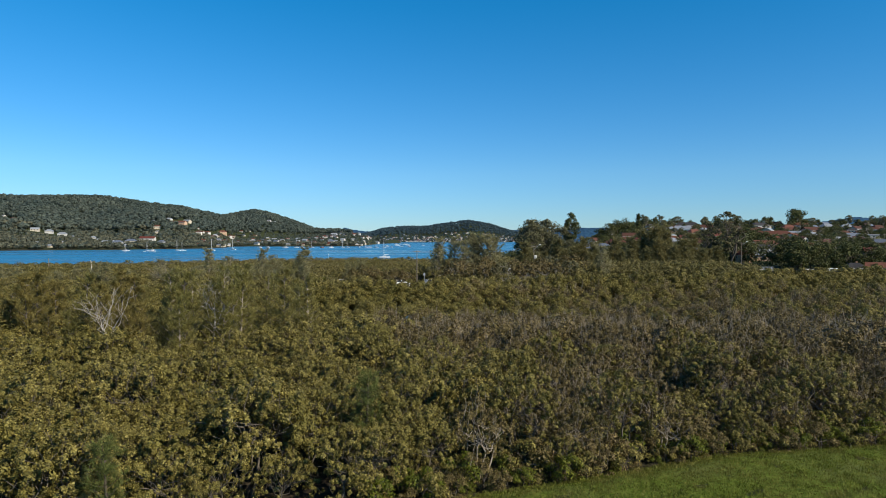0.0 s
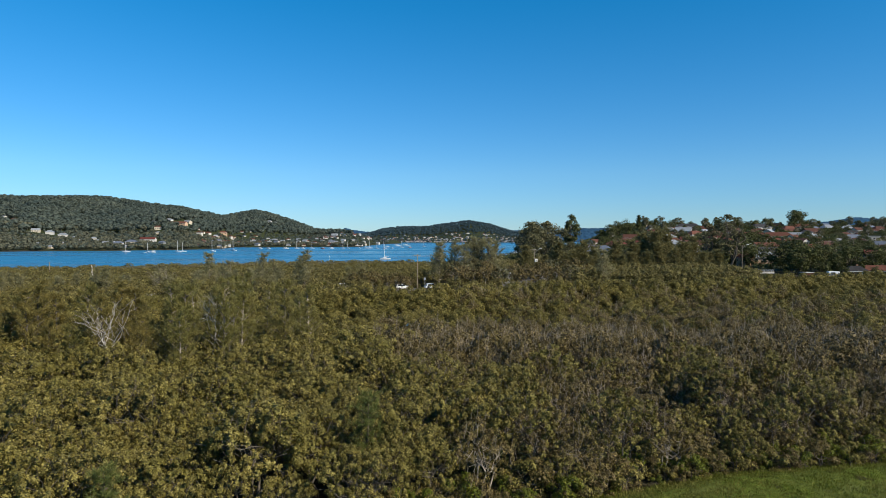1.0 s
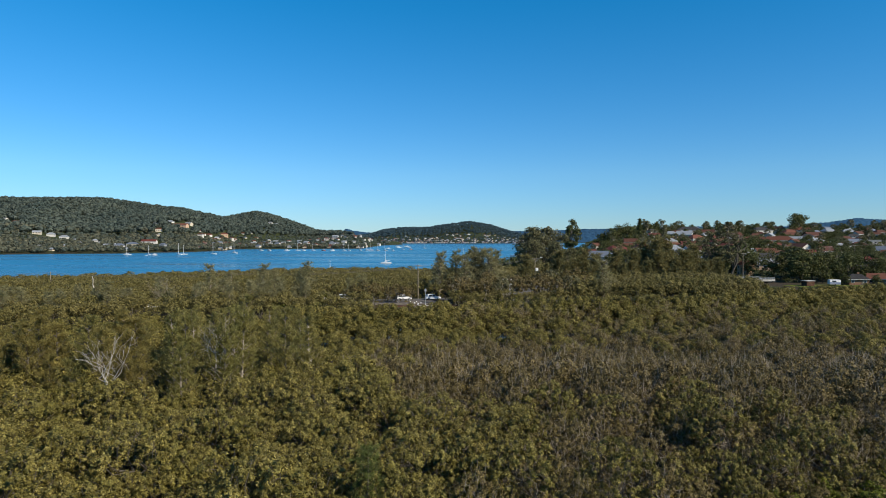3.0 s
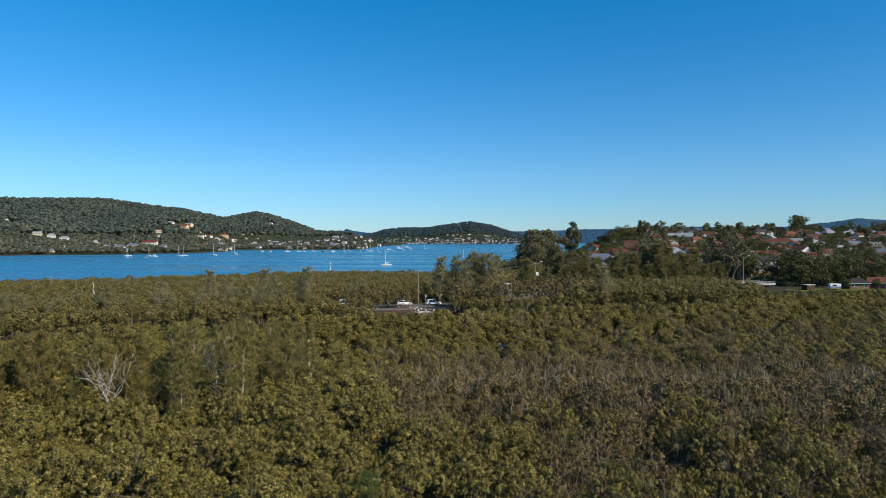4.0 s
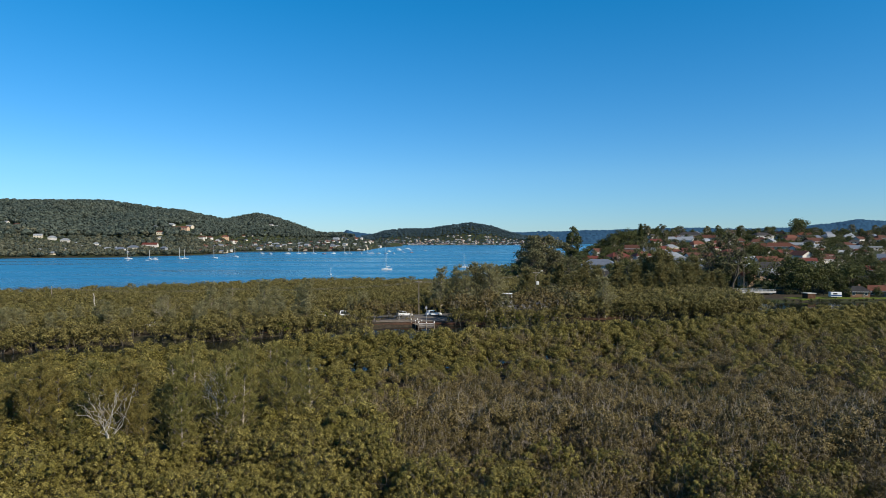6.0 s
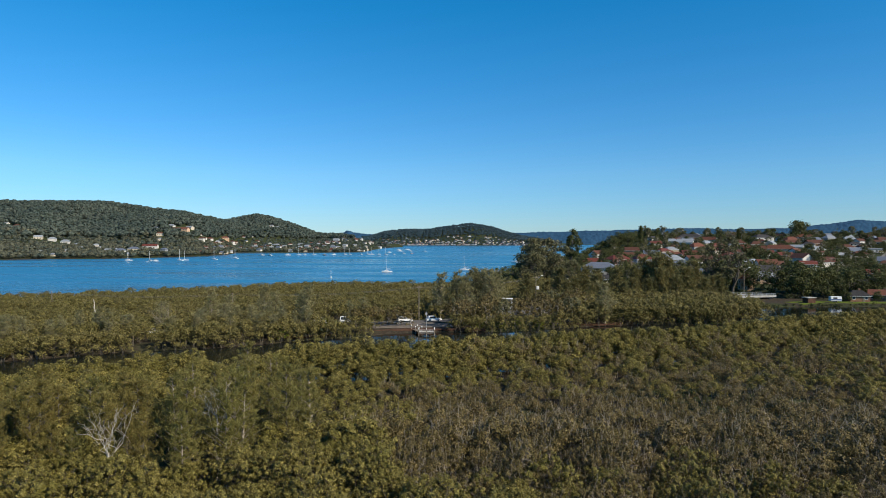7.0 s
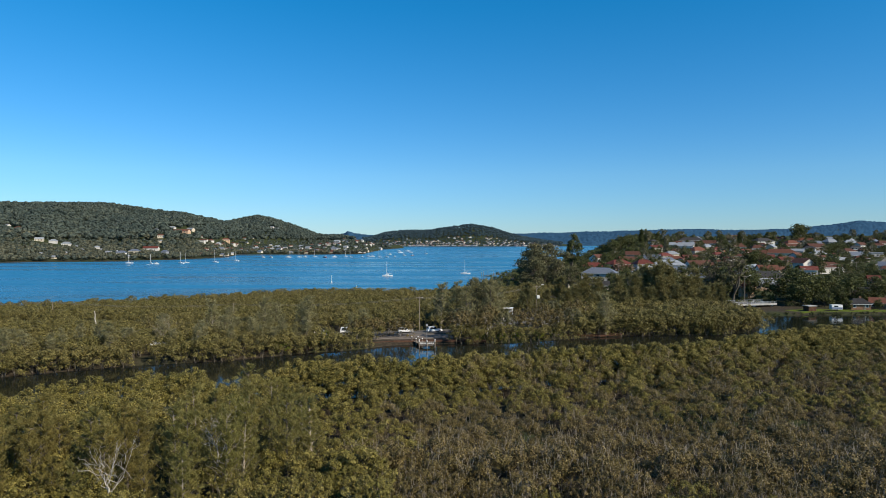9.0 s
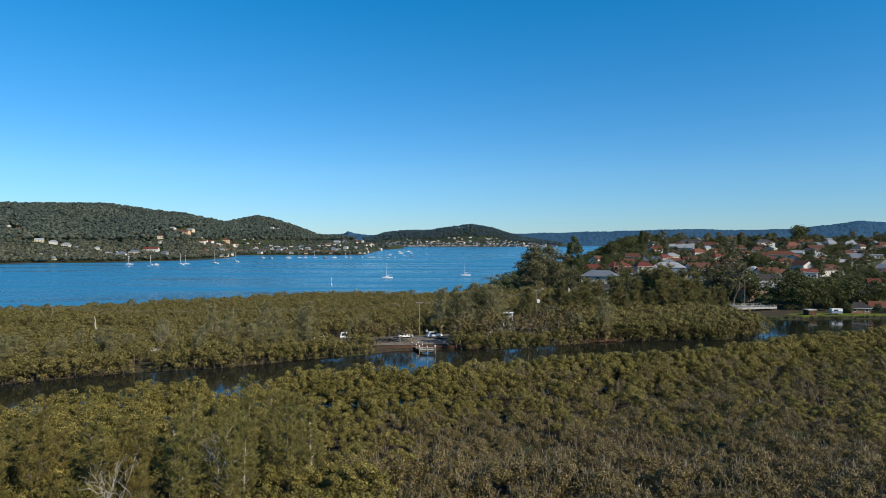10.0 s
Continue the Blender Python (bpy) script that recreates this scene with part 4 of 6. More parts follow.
SHORE_POINT = [
    (-408, 1682, 14.8, "orange", "white"),
    (-369, 1630, 14.4, "pale", "white"),
    (-363, 1736, 18.4, "orange", "white"),
    (-339, 1742, 15.4, "red", "white"),
    (-337, 1562, 16.5, "pale", "white"),
    (-265, 1518, 18.7, "slate", "white"),
    (-287, 1686, 20.8, "pale", "grey"),
    (-290, 1820, 16.0, "brown", "white"),
    (-270, 1868, 19.8, "orange", "white"),
    (-236, 1792, 12.6, "pale", "white"),
    (-215, 2092, 14.8, "pale", "white"),
    (-302, 1634, 14.4, "brown", "white"),
    (-357, 1516, 13.4, "pale", "white"),
    (-248, 1582, 14.0, "pale", "white"),
    (-223, 1878, 13.2, "orange", "white"),
    (-303, 1494, 13.2, "slate", "cream"),
]
YACHTS = [
    (-423.9, 855.6, 10),
    (-385.9, 835.8, 9),
    (-350.7, 845.6, 11),
    (-352.2, 865.9, 9),
    (-320.1, 887.2, 11),
    (-310.1, 945.4, 11),
    (-269.6, 1176.8, 9),
    (-245.5, 1196.3, 9),
    (-187.4, 1196.3, 8),
    (-176.0, 1176.8, 9),
    (-145.1, 1196.3, 10),
    (-140.1, 1216.5, 10),
    (-123.0, 1176.8, 9),
    (-109.5, 1176.8, 10),
    (-85.7, 1304.6, 9),
    (-46.8, 1493.7, 9),
    (-49.6, 545.0, 9),
    (17.9, 584.8, 9),
]
LAUNCHES = [
    (-387.8, 781.4, 3, "w"),
    (-372.3, 798.7, 3.5, "w"),
    (-374.9, 826.2, 8, "w"),
    (-331.8, 1157.9, 9, "w"),
    (-312.4, 1139.6, 10, "w"),
    (-285.7, 1157.9, 11, "w"),
    (-259.2, 1176.8, 8, "w"),
    (-219.2, 1157.9, 9, "r"),
    (-206.5, 1184.6, 8, "w"),
    (-96.5, 1196.3, 6, "w"),
    (-135.3, 1835.9, 12, "w"),
    (-109.4, 1835.9, 14, "w"),
    (-87.9, 1592.7, 10, "w"),
    (-67.2, 1281.4, 6, "r"),
    (-113.2, 1592.7, 12, "w"),
    (-123.5, 1406.3, 9, "w"),
    (-157.8, 1196.3, 7, "w"),
]


row_of_houses(STREET_LOW, "near the lake", "houses on the hill")
row_of_houses(STREET_HIGH, "on the hillside", "houses on the hill")
row_of_houses(STREET_EAST, "on the hill street", "houses on the hill")
row_of_houses(STREET_BACK, "among hill gardens", "houses on the hill")
for rows in (SHORE_SOUTH, SHORE_MIDDLE, SHORE_POINT):
    for x, y, w, roof, wall in rows:
        house(x, y, 0.74 * w, float(rngh.uniform(3.6, 6.4)), float(rngh.uniform(-25, 25)), ("hip", "gable")[int(rngh.integers(0, 2))], roof, wall, rngh,
              f"{WALL_WORDS[wall]} waterside house with a {ROOF_WORDS[roof]} roof", "houses across the lake", w > 17)

# smaller houses filling the streets of the hill
hill_kinds, hill_plots = [], []
taken = [r[:3] for rows in (STREET_LOW, STREET_HIGH, STREET_EAST, STREET_BACK) for r in rows]
for i, (roof, wall, w) in enumerate((("brown", "cream", 11), ("red", "brick", 12), ("dark", "white", 10), ("brown", "brick", 13), ("pale", "cream", 11), ("orange", "white", 12), ("brown", "white", 9), ("slate", "cream", 12))):
    hill_kinds.append(house(250 + 20 * i, 640, w, (3.6, 4.2, 5.4)[i % 3], 0, ("hip", "gable")[i % 2], roof, wall, rngh,
                            f"{WALL_WORDS[wall]} cottage with a {ROOF_WORDS[roof]} roof between hill gardens", "cottages on the hill", 1))
for i in range(400):
    y = float(rngh.uniform(400, 735))
    x = float(rngh.uniform(0.27 + 0.05 * (y > 560), 0.74)) * y
    road_y = float(curve(x, [196, 257, 300, 346, 420, 500], [372, 418, 456, 506, 600, 700]))
    if ground_z(x, y) > 3 and y < float(lake_edge(x)) - 30 and abs(y - road_y) > 15 and all(math.hypot(x - a, y - b) > 0.5 * c + 11 for a, b, c in taken) and len(hill_plots) < 64:
        spot = pose(x, y, ground_z(x, y) - 0.5, 0, 0, float(rngh.uniform(-45, 45)))
        if len(hill_plots) < 8:
            hill_kinds[len(hill_plots)].matrix_world = spot
        else:
            copy_thing(hill_kinds[int(rngh.integers(0, 8))], spot)
        hill_plots.append((x, y, 12.0))
        taken.append((x, y, 12.0))

# the crowd of small houses down to the far water
shore_kinds, shore_plots = [], []
for i, (roof, wall) in enumerate((("pale", "cream"), ("brown", "cream"), ("brown", "white"), ("pale", "white"), ("slate", "cream"), ("orange", "white"))):
    shore_kinds.append(house(-200 + 20 * i, 1000, 8.5, 3.9, 0, ("hip", "gable")[i % 2], roof, wall, rngh,
                             f"{WALL_WORDS[wall]} small shore house with a {ROOF_WORDS[roof]} roof", "small houses across the lake", False))
for i in range(140):
    u = float(rngh.uniform(-0.385, -0.11)) if i % 12 else float(rngh.uniform(-0.66, -0.385))
    y = float(west_shore(u)) + 30 + 280 * float(rngh.uniform(0, 1)) ** 1.5
    x, z = u * y, ground_z(u * y, y)
    if 1.0 < z < 42 and all(math.hypot(x - a, y - b) > 19 for a, b, c in shore_plots):
        spot = pose(x, y, z - 0.7, 0, 0, float(rngh.uniform(-35, 35)))
        if len(shore_plots) < 6:
            shore_kinds[len(shore_plots)].matrix_world = spot
        else:
            copy_thing(shore_kinds[i % 6], spot)
        shore_plots.append((x, y, 0.0))

# small far houses of the opposite town
far_kinds = []
for i, (roof, wall) in enumerate((("pale", "white"), ("orange", "white"), ("slate", "white"), ("pale", "cream"), ("brown", "white"), ("pale", "grey"))):
    far_kinds.append(house(-300 + 60 * i, 3480, 13.0, 5.5, 0, ("hip", "gable")[i % 2], roof, wall, rngh,
                           f"{WALL_WORDS[wall]} far house with a {ROOF_WORDS[roof]} roof", "houses of the far town", False))
CABIN = np.array([(x, y, z) for z in (-0.6, 4.4) for x, y in ((-6.5, -4.5), (6.5, -4.5), (6.5, 4.5), (-6.5, 4.5))]
                 + [(x, y, 4.3) for x, y in ((-7, -5), (7, -5), (7, 5), (-7, 5))] + [(-3, 0, 6.6), (3, 0, 6.6)])
CABIN_FACES = np.array([(0, 1, 5, 4), (1, 2, 6, 5), (2, 3, 7, 6), (3, 0, 4, 7), (8, 9, 13, 12), (9, 10, 13, -1), (10, 11, 12, 13), (11, 8, 12, -1)])
far_town, town_mats = Pile(), [WALLS["white"], WALLS["cream"], WALLS["grey"], ROOFS["pale"], ROOFS["orange"], ROOFS["slate"], ROOFS["brown"]]
for i in range(270):
    u = float(rngh.uniform(-0.10, 0.172))
    y = 3425 + 215 * float(rngh.uniform(0, 1)) ** 1.5
    spot = np.array(pose(u * y, y, ground_z(u * y, y) - 0.5, 0, 0, float(rngh.uniform(-40, 40))))
    far_town.add(CABIN @ spot[:3, :3].T + spot[:3, 3], CABIN_FACES)
    far_town.i[-1] = np.array([i % 3] * 4 + [3 + i % 4] * 4, np.int32)
tagged(new("far_town_houses", far_town.mesh("far_town_houses", town_mats)), "crowd of small pale houses across the lake", "houses", kind="stuff")
for i in range(6):
    u = (-0.09, 0.155, -0.05, 0.06, 0.11, 0.01)[i]
    far_kinds[i].matrix_world = pose(u * 3440, 3440, ground_z(u * 3440, 3440) - 0.5, 0, 0, 10 * i - 20)

# ---------------------------------------------------------------- forest on the hills
far_trees = [crown_only(600 + i, 13, 6.8, 110, 1.5, 4) for i in range(8)]
rngf = np.random.default_rng(21)


def clear_view(x, y, homes):
    """Whether a plot keeps its trees: none on a house or just below it."""
    for hx, hy, w in homes:
        if abs(x - hx * y / hy) < 0.5 * w + 4 and -0.6 * w - 4 < hy - y < 38:
            return False
    return True


shore_homes = [r[:3] for rows in (SHORE_SOUTH, SHORE_MIDDLE, SHORE_POINT) for r in rows] + shore_plots


def hillside(name, spacing, u0, u1, y0, y1, keep, scale, mat, label):
    spots = []
    y = y0
    while y < y1:
        step = spacing * (0.8 + 0.2 * y / y0)
        n = int((u1 - u0) * y / step)
        xs = (u0 + (np.arange(n) + rngf.uniform(0, 1, n)) / max(n, 1) * (u1 - u0)) * y
        ys = y + rngf.uniform(-0.5, 0.5, n) * step
        zs = land(xs, ys)
        for a, b, c in zip(xs, ys, zs):
            if c > 0.8 and keep(a, b, c):
                size = scale * (0.5 if c < 30 and b < 2300 else 0.55 if 3400 < b < 3640 else 1.0)
                spots.append((a, b, c, size * rngf.uniform(0.8, 1.15), rngf.uniform(0, 6.28), rngf.integers(0, 8)))
        y += step
    return sown(name, far_trees, spots, [BARK, mat], label, "trees")


hillside("shore_gardens", 10.5, -0.80, -0.07, 882, 1500, lambda x, y, z: z < 12 + 26 * rngf.uniform() and clear_view(x, y, shore_homes), 1.25, SHORE_LEAF, "olive garden trees along the far shore")
hillside("west_forest", 10.0, -0.80, -0.07, 885, 2420, lambda x, y, z: z < curve(x / y, WEST_U, WEST_Z) * 1.02 + 2 and y < curve(x / y, WEST_U, WEST_Y) + 25 and clear_view(x, y, shore_homes), 1.0, FOREST_HAZE, "wooded hillside of grey-green gum trees with haze in their colour")

def hazed_range_mat():
    """Unbroken far forest: dark blue-green canopy in two scales, the blue being painted haze."""
    m, n, l, b = nodes_of("far_range_haze_canopy")
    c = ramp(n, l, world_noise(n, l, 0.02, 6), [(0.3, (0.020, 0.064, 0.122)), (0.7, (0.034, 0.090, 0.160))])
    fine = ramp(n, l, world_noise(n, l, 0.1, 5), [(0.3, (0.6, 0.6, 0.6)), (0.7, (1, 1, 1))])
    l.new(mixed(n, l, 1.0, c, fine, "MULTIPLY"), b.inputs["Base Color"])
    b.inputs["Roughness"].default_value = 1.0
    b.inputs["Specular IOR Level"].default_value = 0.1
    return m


def canopy(X, Y):
    """The far ranges with the lumps of their tree tops."""
    z = land(X, Y)
    r = np.random.default_rng(8)
    return np.where(z > 2, z + 9 + r.uniform(-4.5, 4.5, X.shape) + 5 * np.sin(X * 0.011) * np.cos(Y * 0.02 + X * 0.004), z - 1)


tagged(fan_grid("backdrop_ranges", np.linspace(4170, 4780, 34), np.linspace(-1, 1, 900), lambda y: 0.85 * y, canopy, hazed_range_mat()),
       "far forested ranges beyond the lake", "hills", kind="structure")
hillside("east_forest", 17, -0.13, 0.18, 3430, 3990, lambda x, y, z: True, 1.1, FOREST_FAR_HAZE, "distant wooded hill across the lake")

# ---------------------------------------------------------------- single trees
SHEOAKS = [tree_meshes("sheoak", (BARK, BARE_TWIG, BARK, DARK_BARK)[i], (SHEOAK, SHEOAK, SHEOAK_BROWN, SHEOAK)[i], *sheoak(700 + i, 10.0, 2.3, 9000, 0.34, 0.026, 0.12)) for i in range(4)]
YOUNG = tree_meshes("young_sheoak", DARK_BARK, SHEOAK_GREEN, *sheoak(720, 6.4, 1.5, 6000, 0.40, 0.012, 0.03))
FAR_SHEOAKS = [tree_meshes("far_sheoak", PALE_BARK if i == 0 else BARK, SHEOAK_FAR, *sheoak(740 + i, 12.0, 3.2, 4500, 0.85, 0.075, 0.06)) for i in range(3)]
THIN_SHEOAKS = [tree_meshes("thin_sheoak", BARE_TWIG if i == 0 else BARK, SHEOAK_GREY, *sheoak(750 + i, 12.0, 3.0, 4200, 0.60, 0.050, 0.16)) for i in range(3)]
GUMS = [tree_meshes("gum", PALE_BARK, GUM, *gum(760 + i, 18.0, 6.0, 1200, 0.45, 20)) for i in range(4)]
BIG_GUMS = [tree_meshes("big_gum", BARK, GUM, *gum(770 + i, 22.0, 8.0, 2300, 0.5, 30, 0.36, 0.12)) for i in range(3)]
THIN_GUM = tree_meshes("thin_gum", BARK, GUM, *gum(780, 30.0, 7.0, 1500, 0.50, 34, 0.24, 0.22))
ROUND = [tree_meshes("broadleaf", BARK, BROADLEAF, *gum(800 + i, 12.0, 5.5, 1300, 0.42, 22, 0.38, 0.14)) for i in range(4)]
TALL = tree_meshes("tall_tree", BARK, BROADLEAF, *gum(790, 31.0, 7.2, 3600, 0.50, 40, 0.30, 0.28))
# The dry leaf darkens crowns 0 and 2, putting bank shade into their colour.
BANK = [tree_meshes("bank_mangrove", PALE_BARK, (MANGROVE_DRY, GUM, MANGROVE_DRY)[i], *tufted(820 + i, 9.0, 3.9, 90, 26, 0.155, 0.50, 0, 12, 0.18, 0.15, dome=0.34)) for i in range(3)]
BUSH = [tree_meshes("bush", BARK, SHRUB, *tufted(840 + i, 3.2, 1.9, 40, 16, 0.13, 0.34, 0, 8, 0.0, 0.3, dome=0.36)) for i in range(2)]
CONIFER = tree_meshes("conifer", BARK, BROADLEAF, *sheoak(860, 20.0, 4.2, 4500, 1.5, 0.14, 0.0))


def bare_tree(seed, height, radius, twigs=60):
    """A leafless tree: a few upswept limbs, each forking twice into fine twigs."""
    rng = np.random.default_rng(seed)
    w = Pile()
    nb = max(2, twigs // 30)

    def fork(s, way, length, r, depth):
        e = s + way * length
        w.add(*limb(rng, s, e, r, r * 0.55, 0.10, 4, 5 if depth == 0 else 3))
        if depth == 3:
            return
        for k in range(nb + (1 if depth else 0)):
            t = rng.uniform(0.45, 1.0) if k else 1.0
            turn = unit(way + rng.normal(0, 0.42, 3) * [1, 1, 0.5] + [0, 0, 0.18])
            fork(s + (e - s) * t, turn, length * rng.uniform(0.45, 0.75), r * 0.5, depth + 1)

    for i in range(5):
        a = rng.uniform(-0.4, 0.4) + i * 1.257
        fork(np.array([0, 0, -0.3]), unit(np.array([math.cos(a) * radius, math.sin(a) * radius, height * rng.uniform(0.8, 1.2)])), height * 0.45, 0.0065 * height, 0)
    return w.mesh("bare_tree", [BARE_TWIG], True)


def fan_tree(seed, height, spread, limbs=8):
    """A dead tree: a straight stem that opens into a fan of forked bleached limbs."""
    rng = np.random.default_rng(seed)
    w = Pile()
    w.add(*limb(rng, (0, 0, -0.3), (0.15, 0, height * 0.62), 0.15, 0.09, 0.04, 5, 6))
    for i in range(limbs):
        a = i * 2.4 + rng.uniform(-0.4, 0.4)
        s = np.array([0.1, 0, height * rng.uniform(0.48, 0.66)])
        r = spread * rng.uniform(0.45, 1.0)
        e = np.array([r * math.cos(a), r * math.sin(a), height * rng.uniform(0.78, 1.0)])
        w.add(*limb(rng, s, e, 0.042, 0.012, 0.14, 5, 5))
        for j in range(5):
            q = s + (e - s) * rng.uniform(0.35, 1.0)
            f = q + unit(unit(e - s) + rng.normal(0, 0.55, 3)) * rng.uniform(0.8, 1.9)
            w.add(*limb(rng, q, f, 0.018, 0.008, 0.15, 3, 3))
            g = q + (f - q) * rng.uniform(0.4, 1.0)
            w.add(*limb(rng, g, g + unit(unit(f - q) + rng.normal(0, 0.6, 3)) * rng.uniform(0.4, 0.9), 0.014, 0.007, 0.15, 2, 3))
    return w.mesh("bare_tree", [BLEACHED], True)


def standing(name, me, x, y, label, category="tree", turn=0.0, scale=1.0, group=""):
    ob = tagged(new(name, me), label, category, group)
    ob.matrix_world = pose(x, y, ground_z(x, y), 0, 0, turn) @ Matrix.Diagonal((scale, scale, scale, 1))
    return ob


rngt = np.random.default_rng(31)


def tree(name, meshes, native, x, y, height, label, category="tree", group="", wide=1.0):
    r = plant(name, meshes, x, y, ground_z(x, y) - 0.1, 1.0, float(rngt.uniform(0, 360)), label, category, group)
    s = height / native
    r.scale = (s * wide, s * wide, s)
    return r


# the sheoak grove in the marsh
gx, gy = scatter(rngt, 4.3, -80, -8, 60, 108)
keep = ~((np.abs(gx / gy + 0.44) < 0.018) & (gy < 76)) & (gx / gy < -0.20) & (gx / gy > -0.80) & (gy > 61 + 10 * smooth((gx / gy + 0.45) / 0.2)) & (gy < 82 + 14 * smooth((gx / gy + 0.42) / 0.15))
for x, y in zip(gx[keep], gy[keep]):
    u = x / y
    hgt = float(rngt.uniform(7.4, 11.8)) * (0.78 if y > 74 and u < -0.42 else 1.0)
    kind = 2 if u < -0.58 and rngt.uniform() < 0.6 else int(rngt.integers(0, 4)) if u < -0.45 else int(rngt.integers(0, 2))
    brown = kind == 2
    tree("sheoak", SHEOAKS[kind], 10.0, x, y, hgt, "feathery brown sheoak standing in the marsh" if brown else "feathery olive-green sheoak standing in the marsh", "tree", "sheoak grove")
tree("sheoak", SHEOAKS[2], 10.0, -43.5, 61.0, 12.6, "tall feathery rust-brown sheoak in the marsh", "tree", "sheoak grove")
standing("bare_tree", fan_tree(901, 10.2, 2.3, 8), -31.6, 60.0, "bleached bare tree among sheoaks in the marsh", scale=1.0)
standing("bare_tree", fan_tree(902, 10.8, 1.9, 8), -24.5, 69.0, "bleached bare tree among sheoaks in the marsh")
tree("young_sheoak", YOUNG, 6.4, -4.6, 39.2, 6.6, "young bright green sheoak among mangroves")
tree("young_sheoak", YOUNG, 6.4, -15.3, 29.6, 5.6, "young bright green sheoak among mangroves")

# trees on the spit beside the creek
for x, y, hgt, k in ((-67.6, 186, 11.5, 0), (-64, 190, 9.5, 1), (-57, 201, 11.2, 0), (-54, 204, 9.5, 1), (-41, 191, 12.2, 2), (-44, 196, 10, 2), (-78, 176, 9, 1),
                     (-24, 189, 9.0, 1), (-1.5, 212, 14.5, 0), (3.5, 214, 15.0, 2), (7, 210, 14, 1), (11, 215, 16.0, 2), (15, 212, 16.0, 1), (18, 217, 15, 0), (30, 238, 13, 2)):
    tree("sheoak", THIN_SHEOAKS[k] if x < 20 else FAR_SHEOAKS[k], 12.0, x, y, hgt, "grey-green feathery sheoak on the creek bank", "tree", "creek bank trees", 1.3)
for x, y, hgt in ((9, 219, 15.5), (13.5, 220, 15.5), (-1, 222, 12.5)):
    tree("gum_tree", GUMS[int(x) % 4], 18.0, x, y, hgt, "grey-leaved gum tree beside the creek road", "tree", "creek bank trees", 0.75)
standing("bare_tree", bare_tree(905, 10.5, 2.2, 45), -74.6, 170.5, "thin bleached dead tree on the creek bank")
tree("spreading_tree", BANK[0], 9.0, -13.6, 194.0, 6.0, "spreading green tree beside the creek landing", wide=1.3)
tree("spreading_tree", BANK[2], 9.0, -11.2, 195.2, 5.4, "spreading green tree beside the creek landing", wide=1.3)
tree("spreading_tree", BANK[0], 9.0, -16.4, 196.0, 5.2, "spreading green tree beside the creek landing", wide=1.2)
for x, y, hgt, k in ((3.5, 190.5, 9, 0), (8, 191, 8.5, 2), (12.5, 193, 9.2, 0), (17, 192.5, 8.4, 1), (21.5, 194, 9.0, 2), (26, 195, 8.6, 0), (30.5, 198, 8.8, 2), (35, 199, 8, 0), (39.5, 202, 8.8, 1),
                     (-23, 187.5, 7.4, 0), (-20.5, 190, 7.0, 2), (-25.5, 186, 6.5, 0), (6, 199, 9.6, 1), (14, 202, 9.5, 2), (32, 208, 9.6, 2), (41, 211, 9.4, 0), (36, 216, 10, 1), (45, 218, 10, 0)):
    tree("bank_tree", BANK[k], 9.0, x, y, hgt, "olive-green leaning tree on the creek bank", "tree", "creek bank trees")
tree("bank_tree", THIN_SHEOAKS[0], 12.0, 50.5, 201.5, 13.0, "tall pale-trunked tree standing alone on the creek bank", wide=1.35)
for x, y, hgt in ((-33.5, 178.5, 4.4), (-30, 179, 3.6), (-43, 169, 4.2), (16, 190, 3.6), (22, 191, 3.8), (28, 193, 3.5), (10, 189.5, 3.4), (-36.5, 176, 3.2), (34, 196.5, 3.4)):
    tree("bush", BUSH[int(hgt * 10) % 2], 3.2, x, y, hgt, "bright green rounded bush at the water's edge", "bush", "creek bushes")

# trees between the creek and the houses
for x, y, hgt, k in ((46, 262, 15, 1), (52, 255, 14, 2), (58, 266, 16, 1), (64, 252, 13, 2), (70, 262, 16, 1), (76, 258, 15, 2), (82, 270, 17, 1), (88, 262, 15, 2), (94, 272, 21.5, 1), (90, 268, 23, 2), (97, 276, 20, 1), (79, 264, 17.5, 1), (61, 258, 15.5, 2), (103, 270, 17, 1), (108, 278, 18, 2), (73, 270, 16.5, 2), (87, 276, 20, 1), (55, 262, 15, 1), (48, 250, 14, 2), (68, 247, 12, 1), (80, 250, 12.5, 2), (92, 254, 13, 1), (104, 258, 13.5, 2), (114, 264, 13, 1), (100, 266, 15, 2), (106, 275, 16, 1),
                     (111, 270, 14, 2), (66, 275, 15, 1), (84, 282, 16, 2), (40, 258, 14, 1), (34, 248, 12, 2), (56, 243, 12, 1), (118, 282, 15, 2)):
    tree("sheoak", FAR_SHEOAKS[k], 12.0, x, y, hgt * 0.84 * float(rngt.uniform(0.78, 1.12)), "olive-brown feathery sheoak below the houses", "tree", "trees below the houses", 1.3)
# feathery brush behind the creek bank
for i in range(78):
    x = -160 + 1.72 * i + float(rngt.uniform(-0.8, 0.8))
    y = float(far_bank(x)) + float(rngt.uniform(3, 24))
    if y < float(curve(x, [-150, -90, -45, -20], [212, 204, 199, 201])) - 4 and abs(x + 0.453 * y) > 4 and abs(x + 0.172 * y) > 4:
        tree("sheoak", THIN_SHEOAKS[i % 3], 12.0, x, y, float(rngt.uniform(6.0, 8.6)), "low feathery grey-green sheoak behind the creek bank", "tree", "creek brush", 1.3)
